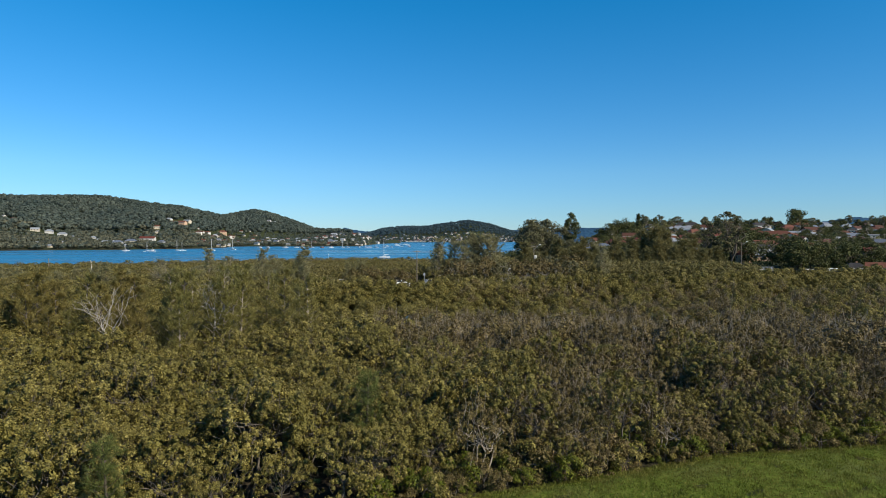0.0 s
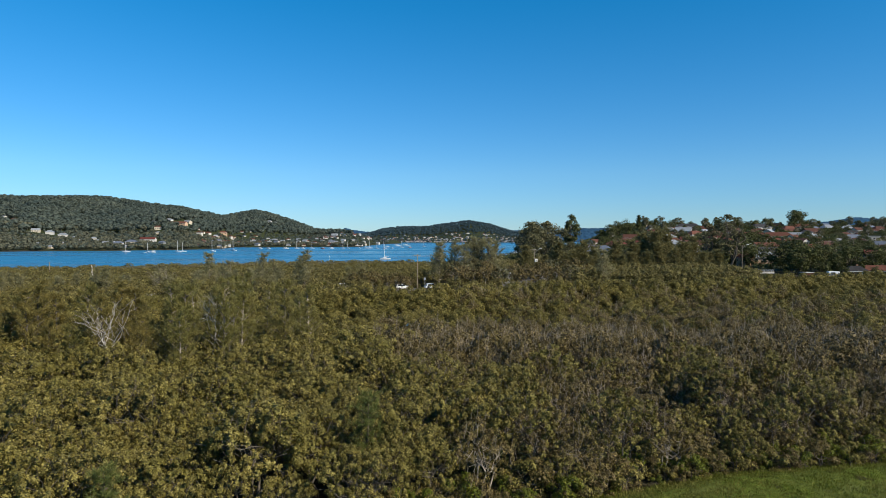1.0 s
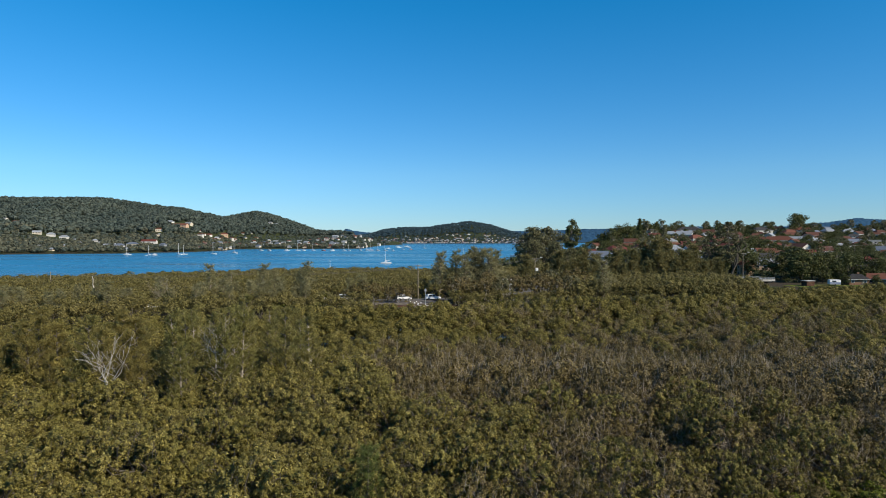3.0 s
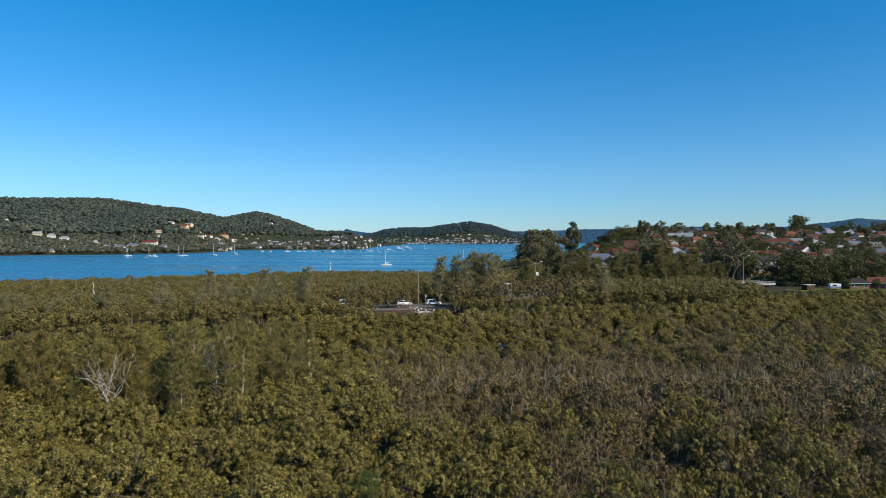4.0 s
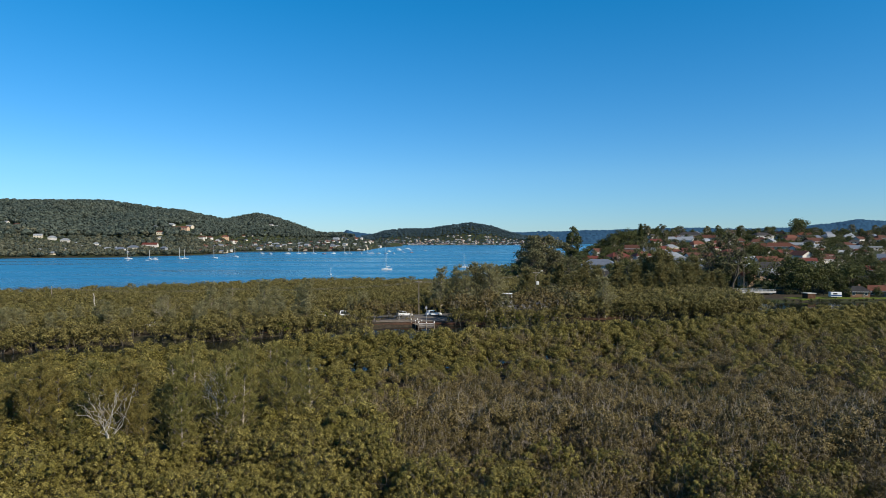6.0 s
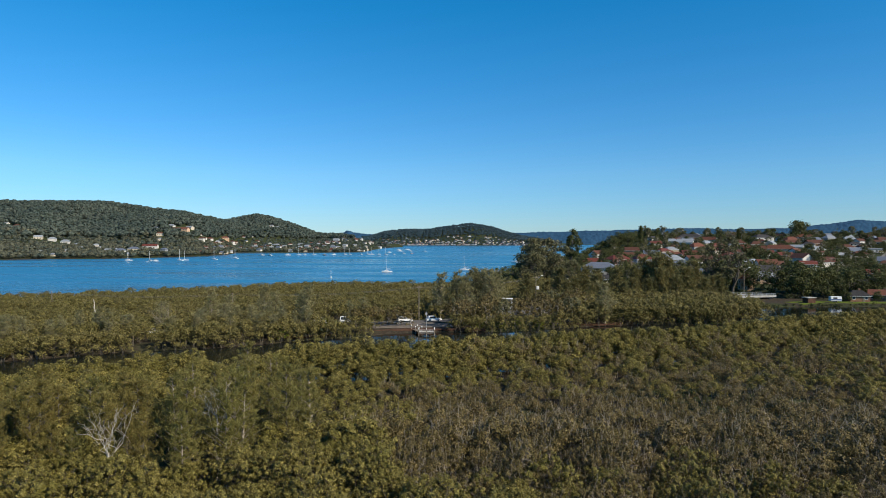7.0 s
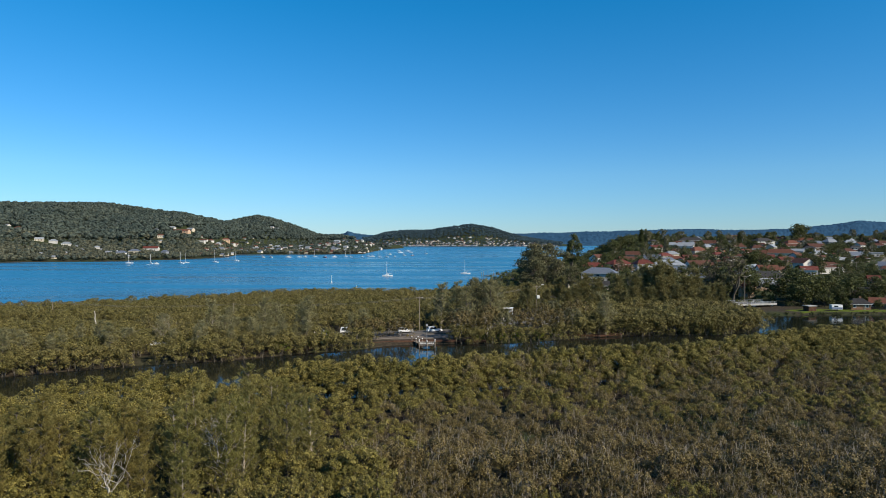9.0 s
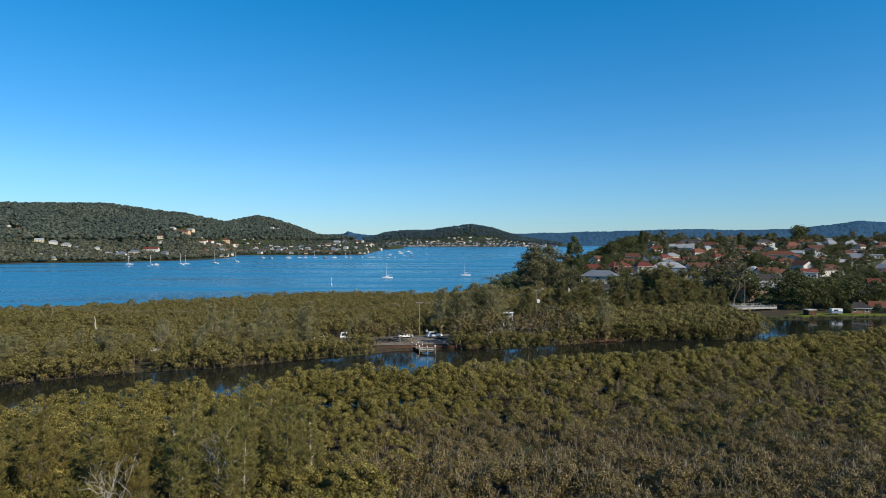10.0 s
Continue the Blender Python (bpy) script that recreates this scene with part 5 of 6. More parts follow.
for x, y, hgt, k in ((53, 410, 20, 1), (56, 400, 20, 0), (57, 418, 23.5, 2), (66, 412, 22.5, 3), (52, 376, 13, 2), (60, 395, 18, 0), (72, 402, 20, 1), (52, 372, 16, 3), (67, 384, 15, 0), (75, 378, 12, 2)):
    tree("gum_tree", BIG_GUMS[k % 3], 22.0, x, y, hgt * 1.18, "large dark grey-green gum tree near the lake shore", "tree", "shore gum trees", 1.1)
tree("tall_tree", TALL, 31.0, 94.5, 474, 33, "tall dark open-crowned tree above the shore gums")
tree("gum_tree", THIN_GUM, 30.0, 132, 297, 27.5, "tall thin pale-branched gum tree near the bridge", wide=1.2)
tree("gum_tree", THIN_GUM, 30.0, 124, 300, 23, "tall thin pale-branched gum tree near the bridge", wide=1.1)
for x, y, hgt, k, wd in ((160, 289, 14.5, 0, 1.15), (170, 296, 13.5, 1, 1.1), (178, 300, 12, 2, 1.2), (188, 305, 11, 3, 1.1), (165, 305, 14, 2, 1.1), (154, 300, 13, 3, 1.0), (197, 312, 11, 0, 1.1), (186, 286, 8.0, 1, 1.2), (167, 283, 7.5, 3, 1.2), (196, 290, 9, 2, 1.2), (208, 292, 9, 0, 1.1), (176, 287, 9, 0, 1.0), (216, 300, 10, 3, 1.1), (203, 300, 10, 1, 1.1), (224, 296, 9, 2, 1.1), (183, 271.5, 4.5, 1, 1.1), (197, 272, 5.5, 3, 1.2), (170.5, 273, 4.5, 0, 1.2), (158, 286, 12, 1, 1.1), (182, 288, 12, 2, 1.1), (192, 287, 12.5, 0, 1.1), (201, 289, 12, 3, 1.1), (212, 290, 12.5, 1, 1.1), (222, 291, 12, 2, 1.1), (232, 294, 13, 0, 1.1), (140, 318, 14, 1, 1.2), (131, 308, 14, 2, 1.2), (150, 322, 15, 3, 1.2), (146, 308, 11, 0, 1.1),
                         (166, 640, 15, 0, 1.3), (176, 650, 16, 1, 1.3), (158, 645, 13, 2, 1.2), (186, 655, 15, 3, 1.1), (376, 690, 21, 0, 1.1), (388, 700, 20, 2, 1.1), (222, 470, 14, 1, 1.3), (232, 476, 12, 3, 1.2), (212, 420, 12, 0, 1.2), (274, 640, 14, 2, 1.1)):
    tree("broadleaf_tree", ROUND[k], 12.0, x, y, hgt, "dense dark green broadleaf tree among gardens", "tree", "garden trees", wd)
tree("conifer", CONIFER, 20.0, 203, 668, 17, "dark pointed conifer on the hill")
tree("conifer", CONIFER, 20.0, 296, 648, 15, "dark pointed conifer on the hill")
for x, y, hgt, s in ((246, 690, 13, 911), (304, 690, 14, 912), (312, 700, 13, 913), (350, 690, 12, 914)):
    standing("bare_tree", bare_tree(s, hgt, 5.5, 110), x, y, "leafless pale garden tree on the ridge", group="ridge trees")

# garden trees scattered over the hill
homes = [r[:3] for rows in (STREET_LOW, STREET_HIGH, STREET_EAST, STREET_BACK) for r in rows]


def in_the_way(x, y, hgt):
    if any(math.hypot(x - a, y - b) < 8.5 for a, b, c in hill_plots):
        return True
    for hx, hy, w in homes:
        off = abs(x - hx * y / hy)
        if math.hypot(x - hx, y - hy) < 0.5 * w + 3.5:
            return True
        if 0 < hy - y < 5.5 * hgt and off < w * 0.5 + 1 and rngt.uniform() < 0.88:
            return True
    return False


tx, ty = scatter(rngt, 12.0, 70, 700, 330, 850)
n_trees = 0
for x, y in zip(tx, ty):
    u, z = x / y, ground_z(x, y)
    hgt = float(rngt.uniform(4.5, 9.5)) + (3.0 if y > 690 else 0)
    on_road = abs(x - (257 + (y - 418) * 1.0)) < 12 and y < 540
    if z < 1.2 or u < 0.16 or u > 0.76 or (u < 0.31 and y > 600) or on_road or in_the_way(x, y, hgt) or n_trees > 520:
        continue
    n_trees += 1
    k = int(rngt.integers(0, 9))
    if k < 5:
        tree("garden_tree", ROUND[k % 4], 12.0, x, y, hgt, "dark green leafy garden tree between houses", "tree", "hill garden trees", 1.15)
    elif k < 8:
        tree("gum_tree", GUMS[k % 4], 18.0, x, y, hgt * 1.2, "grey-green gum tree between houses", "tree", "garden gums", 1.1)
    else:
        tree("bush", BUSH[k % 2], 3.2, x, y, 3.5, "bright green garden bush beside a house", "bush", "garden bushes", 1.2)


# low shrubbery filling the gardens
low_protos = [joined(*mangrove(1000 + i, 3.6, 2.6, 130, 0.36, 0, 6, 3, 2, False)) for i in range(5)]
bx, by = scatter(rngt, 7.6, 20, 560, 286, 900)
spots = []
for x, y in zip(bx, by):
    z, s = ground_z(x, y), float(rngt.uniform(0.5, 1.35))
    near_home = any(math.hypot(x - a, y - b) < 7.5 for a, b, c in hill_plots) or any(math.hypot(x - hx, y - hy) < 0.55 * w + 2.5 or (0 < hy - y < 16 and abs(x - hx * y / hy) < 0.5 * w and s > 0.7) for hx, hy, w in homes)
    road_y = curve(x, [196, 257, 300, 346, 420, 500], [372, 418, 456, 506, 600, 700])
    if z > 0.7 and 0.07 < x / y < 0.78 and (y > 345 or x > 60) and (y < 740 or x / y < 0.33) and not near_home and not (abs(y - road_y) < 14 and x > 190) and y < lake_edge(x) - 4 and rngt.uniform() < 0.8:
        spots.append((x, y, z, s, float(rngt.uniform(0, 6.28)), int(rngt.integers(0, 5))))
sown("garden_shrubbery", low_protos, spots, [BARK, BROADLEAF], "dark green garden hedges and shrubbery", "shrubs")


def palm(x, y, hgt, seed):
    rng = np.random.default_rng(seed)
    root = tagged(new("palm_tree"), "slender palm with arching fronds by the road", "palm", "street palms")
    root.matrix_world = pose(x, y, ground_z(x, y))
    part_mesh("trunk", mesh_np("trunk", *limb(rng, (0, 0, -0.3), (0.2, 0, hgt), 0.22, 0.14, 0.02, 4, 7), [BARK], None, True), root)
    leaf = Pile()
    for i in range(16):
        a, up = i * 2.4, rng.uniform(-0.2, 0.9)
        for s in np.linspace(0.15, 1, 9):
            p = np.array([0.2 + 2.6 * s * math.cos(a), 2.6 * s * math.sin(a), hgt + up * 2.2 * s - 2.0 * s * s])
            side = np.array([-math.sin(a), math.cos(a), -0.5])
            fwd = np.array([math.cos(a), math.sin(a), up - 1.4 * s]) * 0.22
            for sg in (-1, 1):
                q = p + side * [sg, sg, 1] * 0.75 * (1.1 - s * 0.6)
                leaf.add([p - fwd, p + fwd, q + fwd * 0.6, q], [(0, 1, 2, 3)])
    part_mesh("crown", leaf.mesh("crown", [PALM]), root)


for i, (x, y, hgt) in enumerate(((268, 452, 9), (276, 456, 8), (283, 470, 10), (290, 478, 8), (300, 492, 9), (247, 405, 8))):
    palm(x, y, hgt, 950 + i)

# ---------------------------------------------------------------- creek side: landing, road, cars, poles
PALE_ASPHALT = rough_mat("pale_asphalt", (0.15, 0.14, 0.125), (0.23, 0.215, 0.19), 0.3, 0.9, 0.2)


def strip(name, pts, width, lift, mat, label, category="road"):
    """A paved band that follows the ground along the points."""
    p = []
    for (x0, y0), (x1, y1) in zip(pts, pts[1:]):
        n = max(2, int(math.hypot(x1 - x0, y1 - y0) / 4))
        p += [(x0 + (x1 - x0) * i / n, y0 + (y1 - y0) * i / n) for i in range(n)]
    p.append(pts[-1])
    p = np.array(p)
    way = unit(np.gradient(p, axis=0))
    side = np.stack([-way[:, 1], way[:, 0]], 1)
    V, Q = [], []
    for c, s in zip(p, side):
        a, b = c + s * width / 2, c - s * width / 2
        z = max(ground_z(*a), ground_z(*b), ground_z(*c)) + lift
        V += [(*a, z), (*b, z), (*b, z - 0.5), (*a, z - 0.5)]
    for i in range(len(p) - 1):
        k = 4 * i
        Q += [(k + 1, k, k + 4, k + 5), (k + 2, k + 1, k + 5, k + 6), (k, k + 3, k + 7, k + 4)]
    return tagged(new(name, mesh_np(name, V, Q, [mat])), label, category, kind="structure")


strip("road_creek", [(-150, 212), (-90, 204), (-45, 199), (-20, 201), (0, 206), (25, 228), (60, 300), (75, 340)], 6.5, 0.22, ASPHALT, "worn grey asphalt road along the spit")
strip("pavement_landing", [(-22, 193.5), (2, 196.5)], 9.0, 0.12, GRAVEL, "gravel clearing at the creek landing", "pavement")
strip("ground_bank", [(-48, 169.5), (-30, 178.5), (-18, 187.0), (-4, 189.2), (12, 189.5)], 2.4, -0.02, MUD, "reddish eroded mud bank", "ground")
strip("ground_far_bank", [(38, 200.5), (48, 201.5), (56, 204)], 2.4, -0.02, MUD, "reddish eroded mud bank", "ground")
strip("road_hill", [(196, 372), (257, 418), (300, 456), (346, 506), (420, 600), (500, 700)], 8.5, 0.25, PALE_ASPHALT, "pale sunlit street climbing the hill")


def wharf(x, y):
    """A small T-shaped timber landing with rails and white-topped piles."""
    root = tagged(new("wharf"), "small weathered timber landing with pale posts on the creek", "wharf")
    root.matrix_world = pose(x, y, 0.0)
    for i in range(14):
        part("plank", boxed(-1.66 + i * 0.335, -1.35 + i * 0.335, -1.0, 1.0, 0.78, 0.84), TIMBER, root)
    for i in range(22):
        part("plank", boxed(-1.6 - i * 0.13, 0.1 - i * 0.13, 1.02 + i * 0.335, 1.33 + i * 0.335, 0.80, 0.86), TIMBER, root)
    for px, py in ((-1.5, -1.1), (0.7, -1.1), (2.9, -1.1), (-1.5, 1.1), (2.9, 1.1), (-2.6, 3.5), (-0.8, 3.5), (-4.0, 7.0), (-2.2, 7.0)):
        pile = part("pile", rodded((px, py, -1.6), (px, py, 1.85), 0.15, 0.14, 10), TIMBER, root)
        part("cap", rodded((px, py, 1.85), (px, py, 2.12), 0.17, 0.15, 10), TRIM, pile, "white painted pile cap")
    for z in (1.25, 1.62):
        part("rail", boxed(-1.5, 2.9, -1.14, -1.06, z, z + 0.12), TRIM, root)
    part("bearer", boxed(-1.6, 3.0, -0.9, -0.7, 0.55, 0.78), TIMBER, root)
    part("bearer", boxed(-1.6, 3.0, 0.7, 0.9, 0.55, 0.78), TIMBER, root)


wharf(-5.8, 181.0)


def sign_pole(x, y):
    root = tagged(new("sign_post"), "tall steel post with a small sign at the landing", "sign")
    root.matrix_world = pose(x, y, ground_z(x, y))
    part("post", rodded((0, 0, -0.3), (0, 0, 5.2), 0.07, 0.06), STEEL, root)
    part("panel", boxed(-0.3, 0.3, -0.10, -0.07, 4.35, 5.0, bevel=0.02), WALLS["grey"], root, "grey blank sign panel")


sign_pole(-5.4, 188.5)


def car(x, y, turn, paint, label, long=4.7, tall=1.75, boxy=False):
    root = tagged(new("car"), label, "car", "cars on the spit road")
    root.matrix_world = pose(x, y, ground_z(x, y) + 0.22, 0, 0, turn)
    w, L = 0.92, long / 2
    side = [(-L, 0.35), (-L, 0.85), (-L + 0.15, 1.0), (L - 1.35, 1.02), (L - 0.1, 0.85), (L, 0.6), (L, 0.35)]
    part("body", loft([[(px, s * (w - (0.05 if pz > 0.9 else 0)), pz) for px, pz in side] for s in (-1, 1)]), paint, root)
    back = -L + (0.12 if boxy else 0.5)
    roof = [(back - 0.05, 1.0), (back + 0.12, tall), (L - 2.35, tall), (L - 1.55, 1.0)]
    part("cabin", loft([[(px, s * (w - (0.18 if pz > 1.2 else 0.04)), pz) for px, pz in roof] for s in (-1, 1)]), paint, root)
    for s in (-1, 1):
        for x0, x1 in ((back + 0.3, L - 3.0), (L - 2.9, L - 2.1)):
            if x1 - x0 > 0.3:
                bm = bmesh.new()
                v = [bm.verts.new(p) for p in ((x0, s * (w - 0.03), 1.08), (x1 + 0.15, s * (w - 0.03), 1.08), (x1, s * (w - 0.15), tall - 0.12), (x0 + 0.08, s * (w - 0.15), tall - 0.12),
                                               (x0, s * (w - 0.12), 1.08), (x1 + 0.15, s * (w - 0.12), 1.08), (x1, s * (w - 0.24), tall - 0.12), (x0 + 0.08, s * (w - 0.24), tall - 0.12))]
                for f in ((0, 1, 2, 3), (4, 5, 6, 7), (0, 1, 5, 4), (1, 2, 6, 5), (2, 3, 7, 6), (3, 0, 4, 7)):
                    bm.faces.new([v[i] for i in f])
                part("side_window", bm, GLASS, root)
        for wx in (-L + 0.85, L - 0.85):
            tyre = part("wheel", rodded((wx, s * (w - 0.2), 0.34), (wx, s * (w + 0.02), 0.34), 0.34, None, 16), RUBBER, root)
            part("rim", rodded((wx, s * (w - 0.02), 0.34), (wx, s * (w + 0.035), 0.34), 0.2, None, 12), STEEL, tyre)
        part("headlight", boxed(L - 0.12, L + 0.02, *sorted((s * 0.5, s * 0.85)), 0.62, 0.8), GLASS, root)
    part("windscreen", loft([[(L - 1.58, -0.8, 1.04), (L - 1.58, 0.8, 1.04), (L - 2.27, 0.7, tall - 0.08), (L - 2.27, -0.7, tall - 0.08)],
                             [(L - 1.50, -0.8, 1.04), (L - 1.50, 0.8, 1.04), (L - 2.20, 0.7, tall - 0.08), (L - 2.20, -0.7, tall - 0.08)]]), GLASS, root)


car(-38.3, 199.2, 2, WHITE_PAINT, "white four-wheel-drive wagon on the spit road", 4.8, 1.85, True)
car(-12.5, 202.6, 8, WHITE_PAINT, "white station wagon on the spit road", 4.7, 1.65, True)
car(-80.0, 176.5, 12, WHITE_PAINT, "white sedan in a clearing on the spit", 4.5, 1.45)
car(-30.4, 200.2, 6, WHITE_PAINT, "white van parked beside the spit road", 4.9, 2.0, True)
car(-3.5, 204.0, 20, WHITE_PAINT, "white utility parked beside the spit road", 4.9, 1.75)


def power_pole(x, y, hgt, label, arms=True, lamp=False, box_=False, turn=0.0):
    root = tagged(new("power_pole"), label, "power pole", "power poles")
    root.matrix_world = pose(x, y, ground_z(x, y), 0, 0, turn)
    part("post", rodded((0, 0, -0.5), (0, 0, hgt), 0.17, 0.12, 10), POLE_WOOD, root)
    if arms:
        part("crossarm", boxed(-1.1, 1.1, -0.17, -0.06, hgt - 0.5, hgt - 0.36), POLE_WOOD, root)
        for k in (-1.0, -0.4, 0.4, 1.0):
            part("insulator", rodded((k, -0.11, hgt - 0.36), (k, -0.11, hgt - 0.2), 0.05, 0.03, 6), TRIM, root)
    if lamp:
        part("lamp_arm", rodded((0, 0, hgt - 1.6), (2.0, -0.4, hgt + 0.2), 0.05, 0.04, 6), STEEL, root)
        part("lamp_head", boxed(1.8, 2.7, -0.58, -0.24, hgt + 0.12, hgt + 0.34, bevel=0.05), TRIM, root)
    if box_:
        part("transformer", boxed(0.16, 1.15, -0.5, 0.4, hgt - 5.0, hgt - 3.8, bevel=0.06), TRIM, root, "pale grey transformer cabinet")
    return (x, y, ground_z(x, y) + hgt - 0.25)


def wires(a, b, offsets, sag, label):
    for o in offsets:
        ob = tagged(new("power_line"), label, "cable", "power lines")
        pts = []
        for i in range(17):
            k = i / 16
            pts.append((a[0] + (b[0] - a[0]) * k, a[1] + (b[1] - a[1]) * k + o[0], a[2] + (b[2] - a[2]) * k + o[1] - 4 * sag * k * (1 - k)))
        v, q = tube(pts, [0.022] * 17, 4)
        part_mesh("wire", mesh_np("wire", v, q, [CABLE]), ob)


pole_a = power_pole(-8.4, 208.0, 11.2, "tall weathered wooden power pole beside the spit road")
pole_b = power_pole(34.5, 243.0, 12.4, "wooden power pole with transformer and street lamp", lamp=True, box_=True)
pole_c = power_pole(-72.0, 217.0, 8.2, "wooden power pole among spit mangroves", arms=False)
pole_d = power_pole(-139.0, 226.0, 8.0, "wooden power pole among spit mangroves", arms=False)
pole_e = power_pole(-230.0, 232.0, 8.0, "wooden power pole among spit mangroves", arms=False)
for a, b in ((pole_a, pole_b), (pole_a, pole_c), (pole_c, pole_d), (pole_d, pole_e)):
    wires(a, b, ((-0.5, 0.0), (0.4, -0.4)), 1.2, "thin overhead power line between wooden poles")
hill_poles = [power_pole(x, y, 9.5, "wooden street power pole on the hill road") for x, y in ((262, 410), (285, 428), (322, 468), (352, 500), (233, 388), (196, 352))]
for a, b in ((hill_poles[0], hill_poles[1]), (hill_poles[1], hill_poles[2]), (hill_poles[2], hill_poles[3]), (hill_poles[4], hill_poles[0]), (hill_poles[5], hill_poles[4])):
    wires(a, b, ((0.0, 0.0),), 0.6, "thin overhead power line between wooden poles")
power_pole(136, 292, 13, "wooden street power pole near the bridge", lamp=True)

# snag and small shed on the spit
snag = tagged(new("dead_snag", mesh_np("dead_snag", *limb(np.random.default_rng(4), (0, 0, -0.3), (-1.0, 0.2, 5.4), 0.26, 0.10, 0.1, 5, 7), [PALE_BARK], None, True)), "bleached leaning dead trunk above mangroves", "dead tree")
snag.matrix_world = pose(-103, 189, 4.0)
snag_foot = part_mesh("lower_trunk", mesh_np("lower_trunk", *limb(np.random.default_rng(6), (0.2, 0, -4.2), (0, 0, -0.2), 0.3, 0.26, 0.03, 3, 7), [PALE_BARK], None, True), snag)


def shed(x, y):
    root = tagged(new("shed"), "small open shed with a white flat roof", "shed")
    root.matrix_world = pose(x, y, ground_z(x, y), 0, 0, -10)
    part("roof", boxed(-1.8, 1.8, -1.6, 1.6, 5.0, 5.22, bevel=0.03), TRIM, root)
    for px in (-1.6, 1.6):
        for py in (-1.4, 1.4):
            part("post", boxed(px - 0.07, px + 0.07, py - 0.07, py + 0.07, -0.2, 5.0), TRIM, root)
    part("back_wall", boxed(-1.6, 1.6, 1.35, 1.45, 0, 4.6), WALLS["grey"], root)


shed(22.5, 230.0)

# ---------------------------------------------------------------- bridge
def bridge():
    root = tagged(new("bridge"), "low concrete road bridge with pale railings over the creek", "bridge")
    root.matrix_world = pose(135.0, 286, 0, 0, 0, 14)
    part("deck", boxed(-14, 11, -4.5, 4.5, 1.75, 2.35, bevel=0.05), CONCRETE, root)
    part("roadway", boxed(-14, 11, -3.6, 3.6, 2.354, 2.40), ASPHALT, root)
    for s in (-1, 1):
        part("kerb", boxed(-14, 11, *sorted((s * 3.7, s * 4.5)), 2.354, 2.6), CONCRETE, root)
        for z in (2.95, 3.35):
            part("rail", boxed(-14, 11, *sorted((s * 4.2, s * 4.3)), z, z + 0.09), STEEL, root)
        for i in range(13):
            part("rail_post", boxed(-13.9 + i * 1.98, -13.8 + i * 1.98, *sorted((s * 4.18, s * 4.32)), 2.6, 3.45), STEEL, root)
    for px in (-9, 0, 9):
        for py in (-3.2, 0, 3.2):
            part("pier", rodded((px, py, -1.6), (px, py, 1.75), 0.4, None, 12), CONCRETE, root)
        part("headstock", boxed(px - 0.5, px + 0.5, -4.0, 4.0, 1.35, 1.75), CONCRETE, root)


bridge()
abut = tagged(new("bridge_abutment"), "rusty-brown concrete abutment standing in the creek", "abutment")
abut.matrix_world = pose(152.0, 268.0, 0, 0, 0, 10)
part("block", boxed(-1.9, 1.9, -1.6, 1.6, -1.4, 2.9, bevel=0.15), MUD, abut)
part("coping", boxed(-2.1, 2.1, -1.8, 1.8, 2.9, 3.2, bevel=0.04), CONCRETE, abut)
strip("ground_far_lawn", [(144, 266), (156, 270), (185, 269.5), (222, 273.5)], 10, 0.02, LAWN, "mown green bank behind the creek pool", "lawn")


reeds = [(float(x), float(far_bank(x)) + float(rngh.uniform(-0.4, 2.2)), 0.1, float(rngh.uniform(0.14, 0.36)), float(rngh.uniform(0, 6.28)), int(rngh.integers(0, 5))) for x in rngh.uniform(109, 235, 130)]
sown("bank_rushes", low_protos, reeds, [BARK, BROADLEAF], "low dark rushes along the creek pool", "rushes")


def trailer(x, y):
    root = tagged(new("caravan"), "small white and blue caravan on the creek lawn", "caravan")
    root.matrix_world = pose(x, y, ground_z(x, y) + 0.05, 0, 0, -8)
    part("body", boxed(-2.2, 2.2, -1.1, 1.1, 0.5, 2.5, bevel=0.15), WHITE_PAINT, root)
    part("stripe", boxed(-2.1, 2.1, -1.13, -1.11, 0.9, 1.4), BLUE_CANVAS, root)
    part("window", boxed(-1.2, 0.4, -1.13, -1.11, 1.55, 2.15), GLASS, root)
    for s in (-1, 1):
        part("wheel", rodded((0, s * 0.95, 0.33), (0, s * 1.12, 0.33), 0.33, None, 14), RUBBER, root)


trailer(163.5, 269)

# ---------------------------------------------------------------- boats
def hull_shape(L, beam, free):
    rings = []
    for k, wd, low, up in ((0.0, 0.62, -0.1, 1.0), (0.2, 0.85, -0.25, 0.95), (0.5, 1.0, -0.3, 0.93), (0.8, 0.6, -0.25, 1.05), (1.0, 0.04, 0.0, 1.2)):
        x = -L / 2 + L * k
        b = beam / 2 * wd
        rings.append([(x, -b, free * up), (x, -b * 0.85, 0.05), (x, 0, low), (x, b * 0.85, 0.05), (x, b, free * up), (x, 0, free * up + 0.06)])
    return loft(rings)


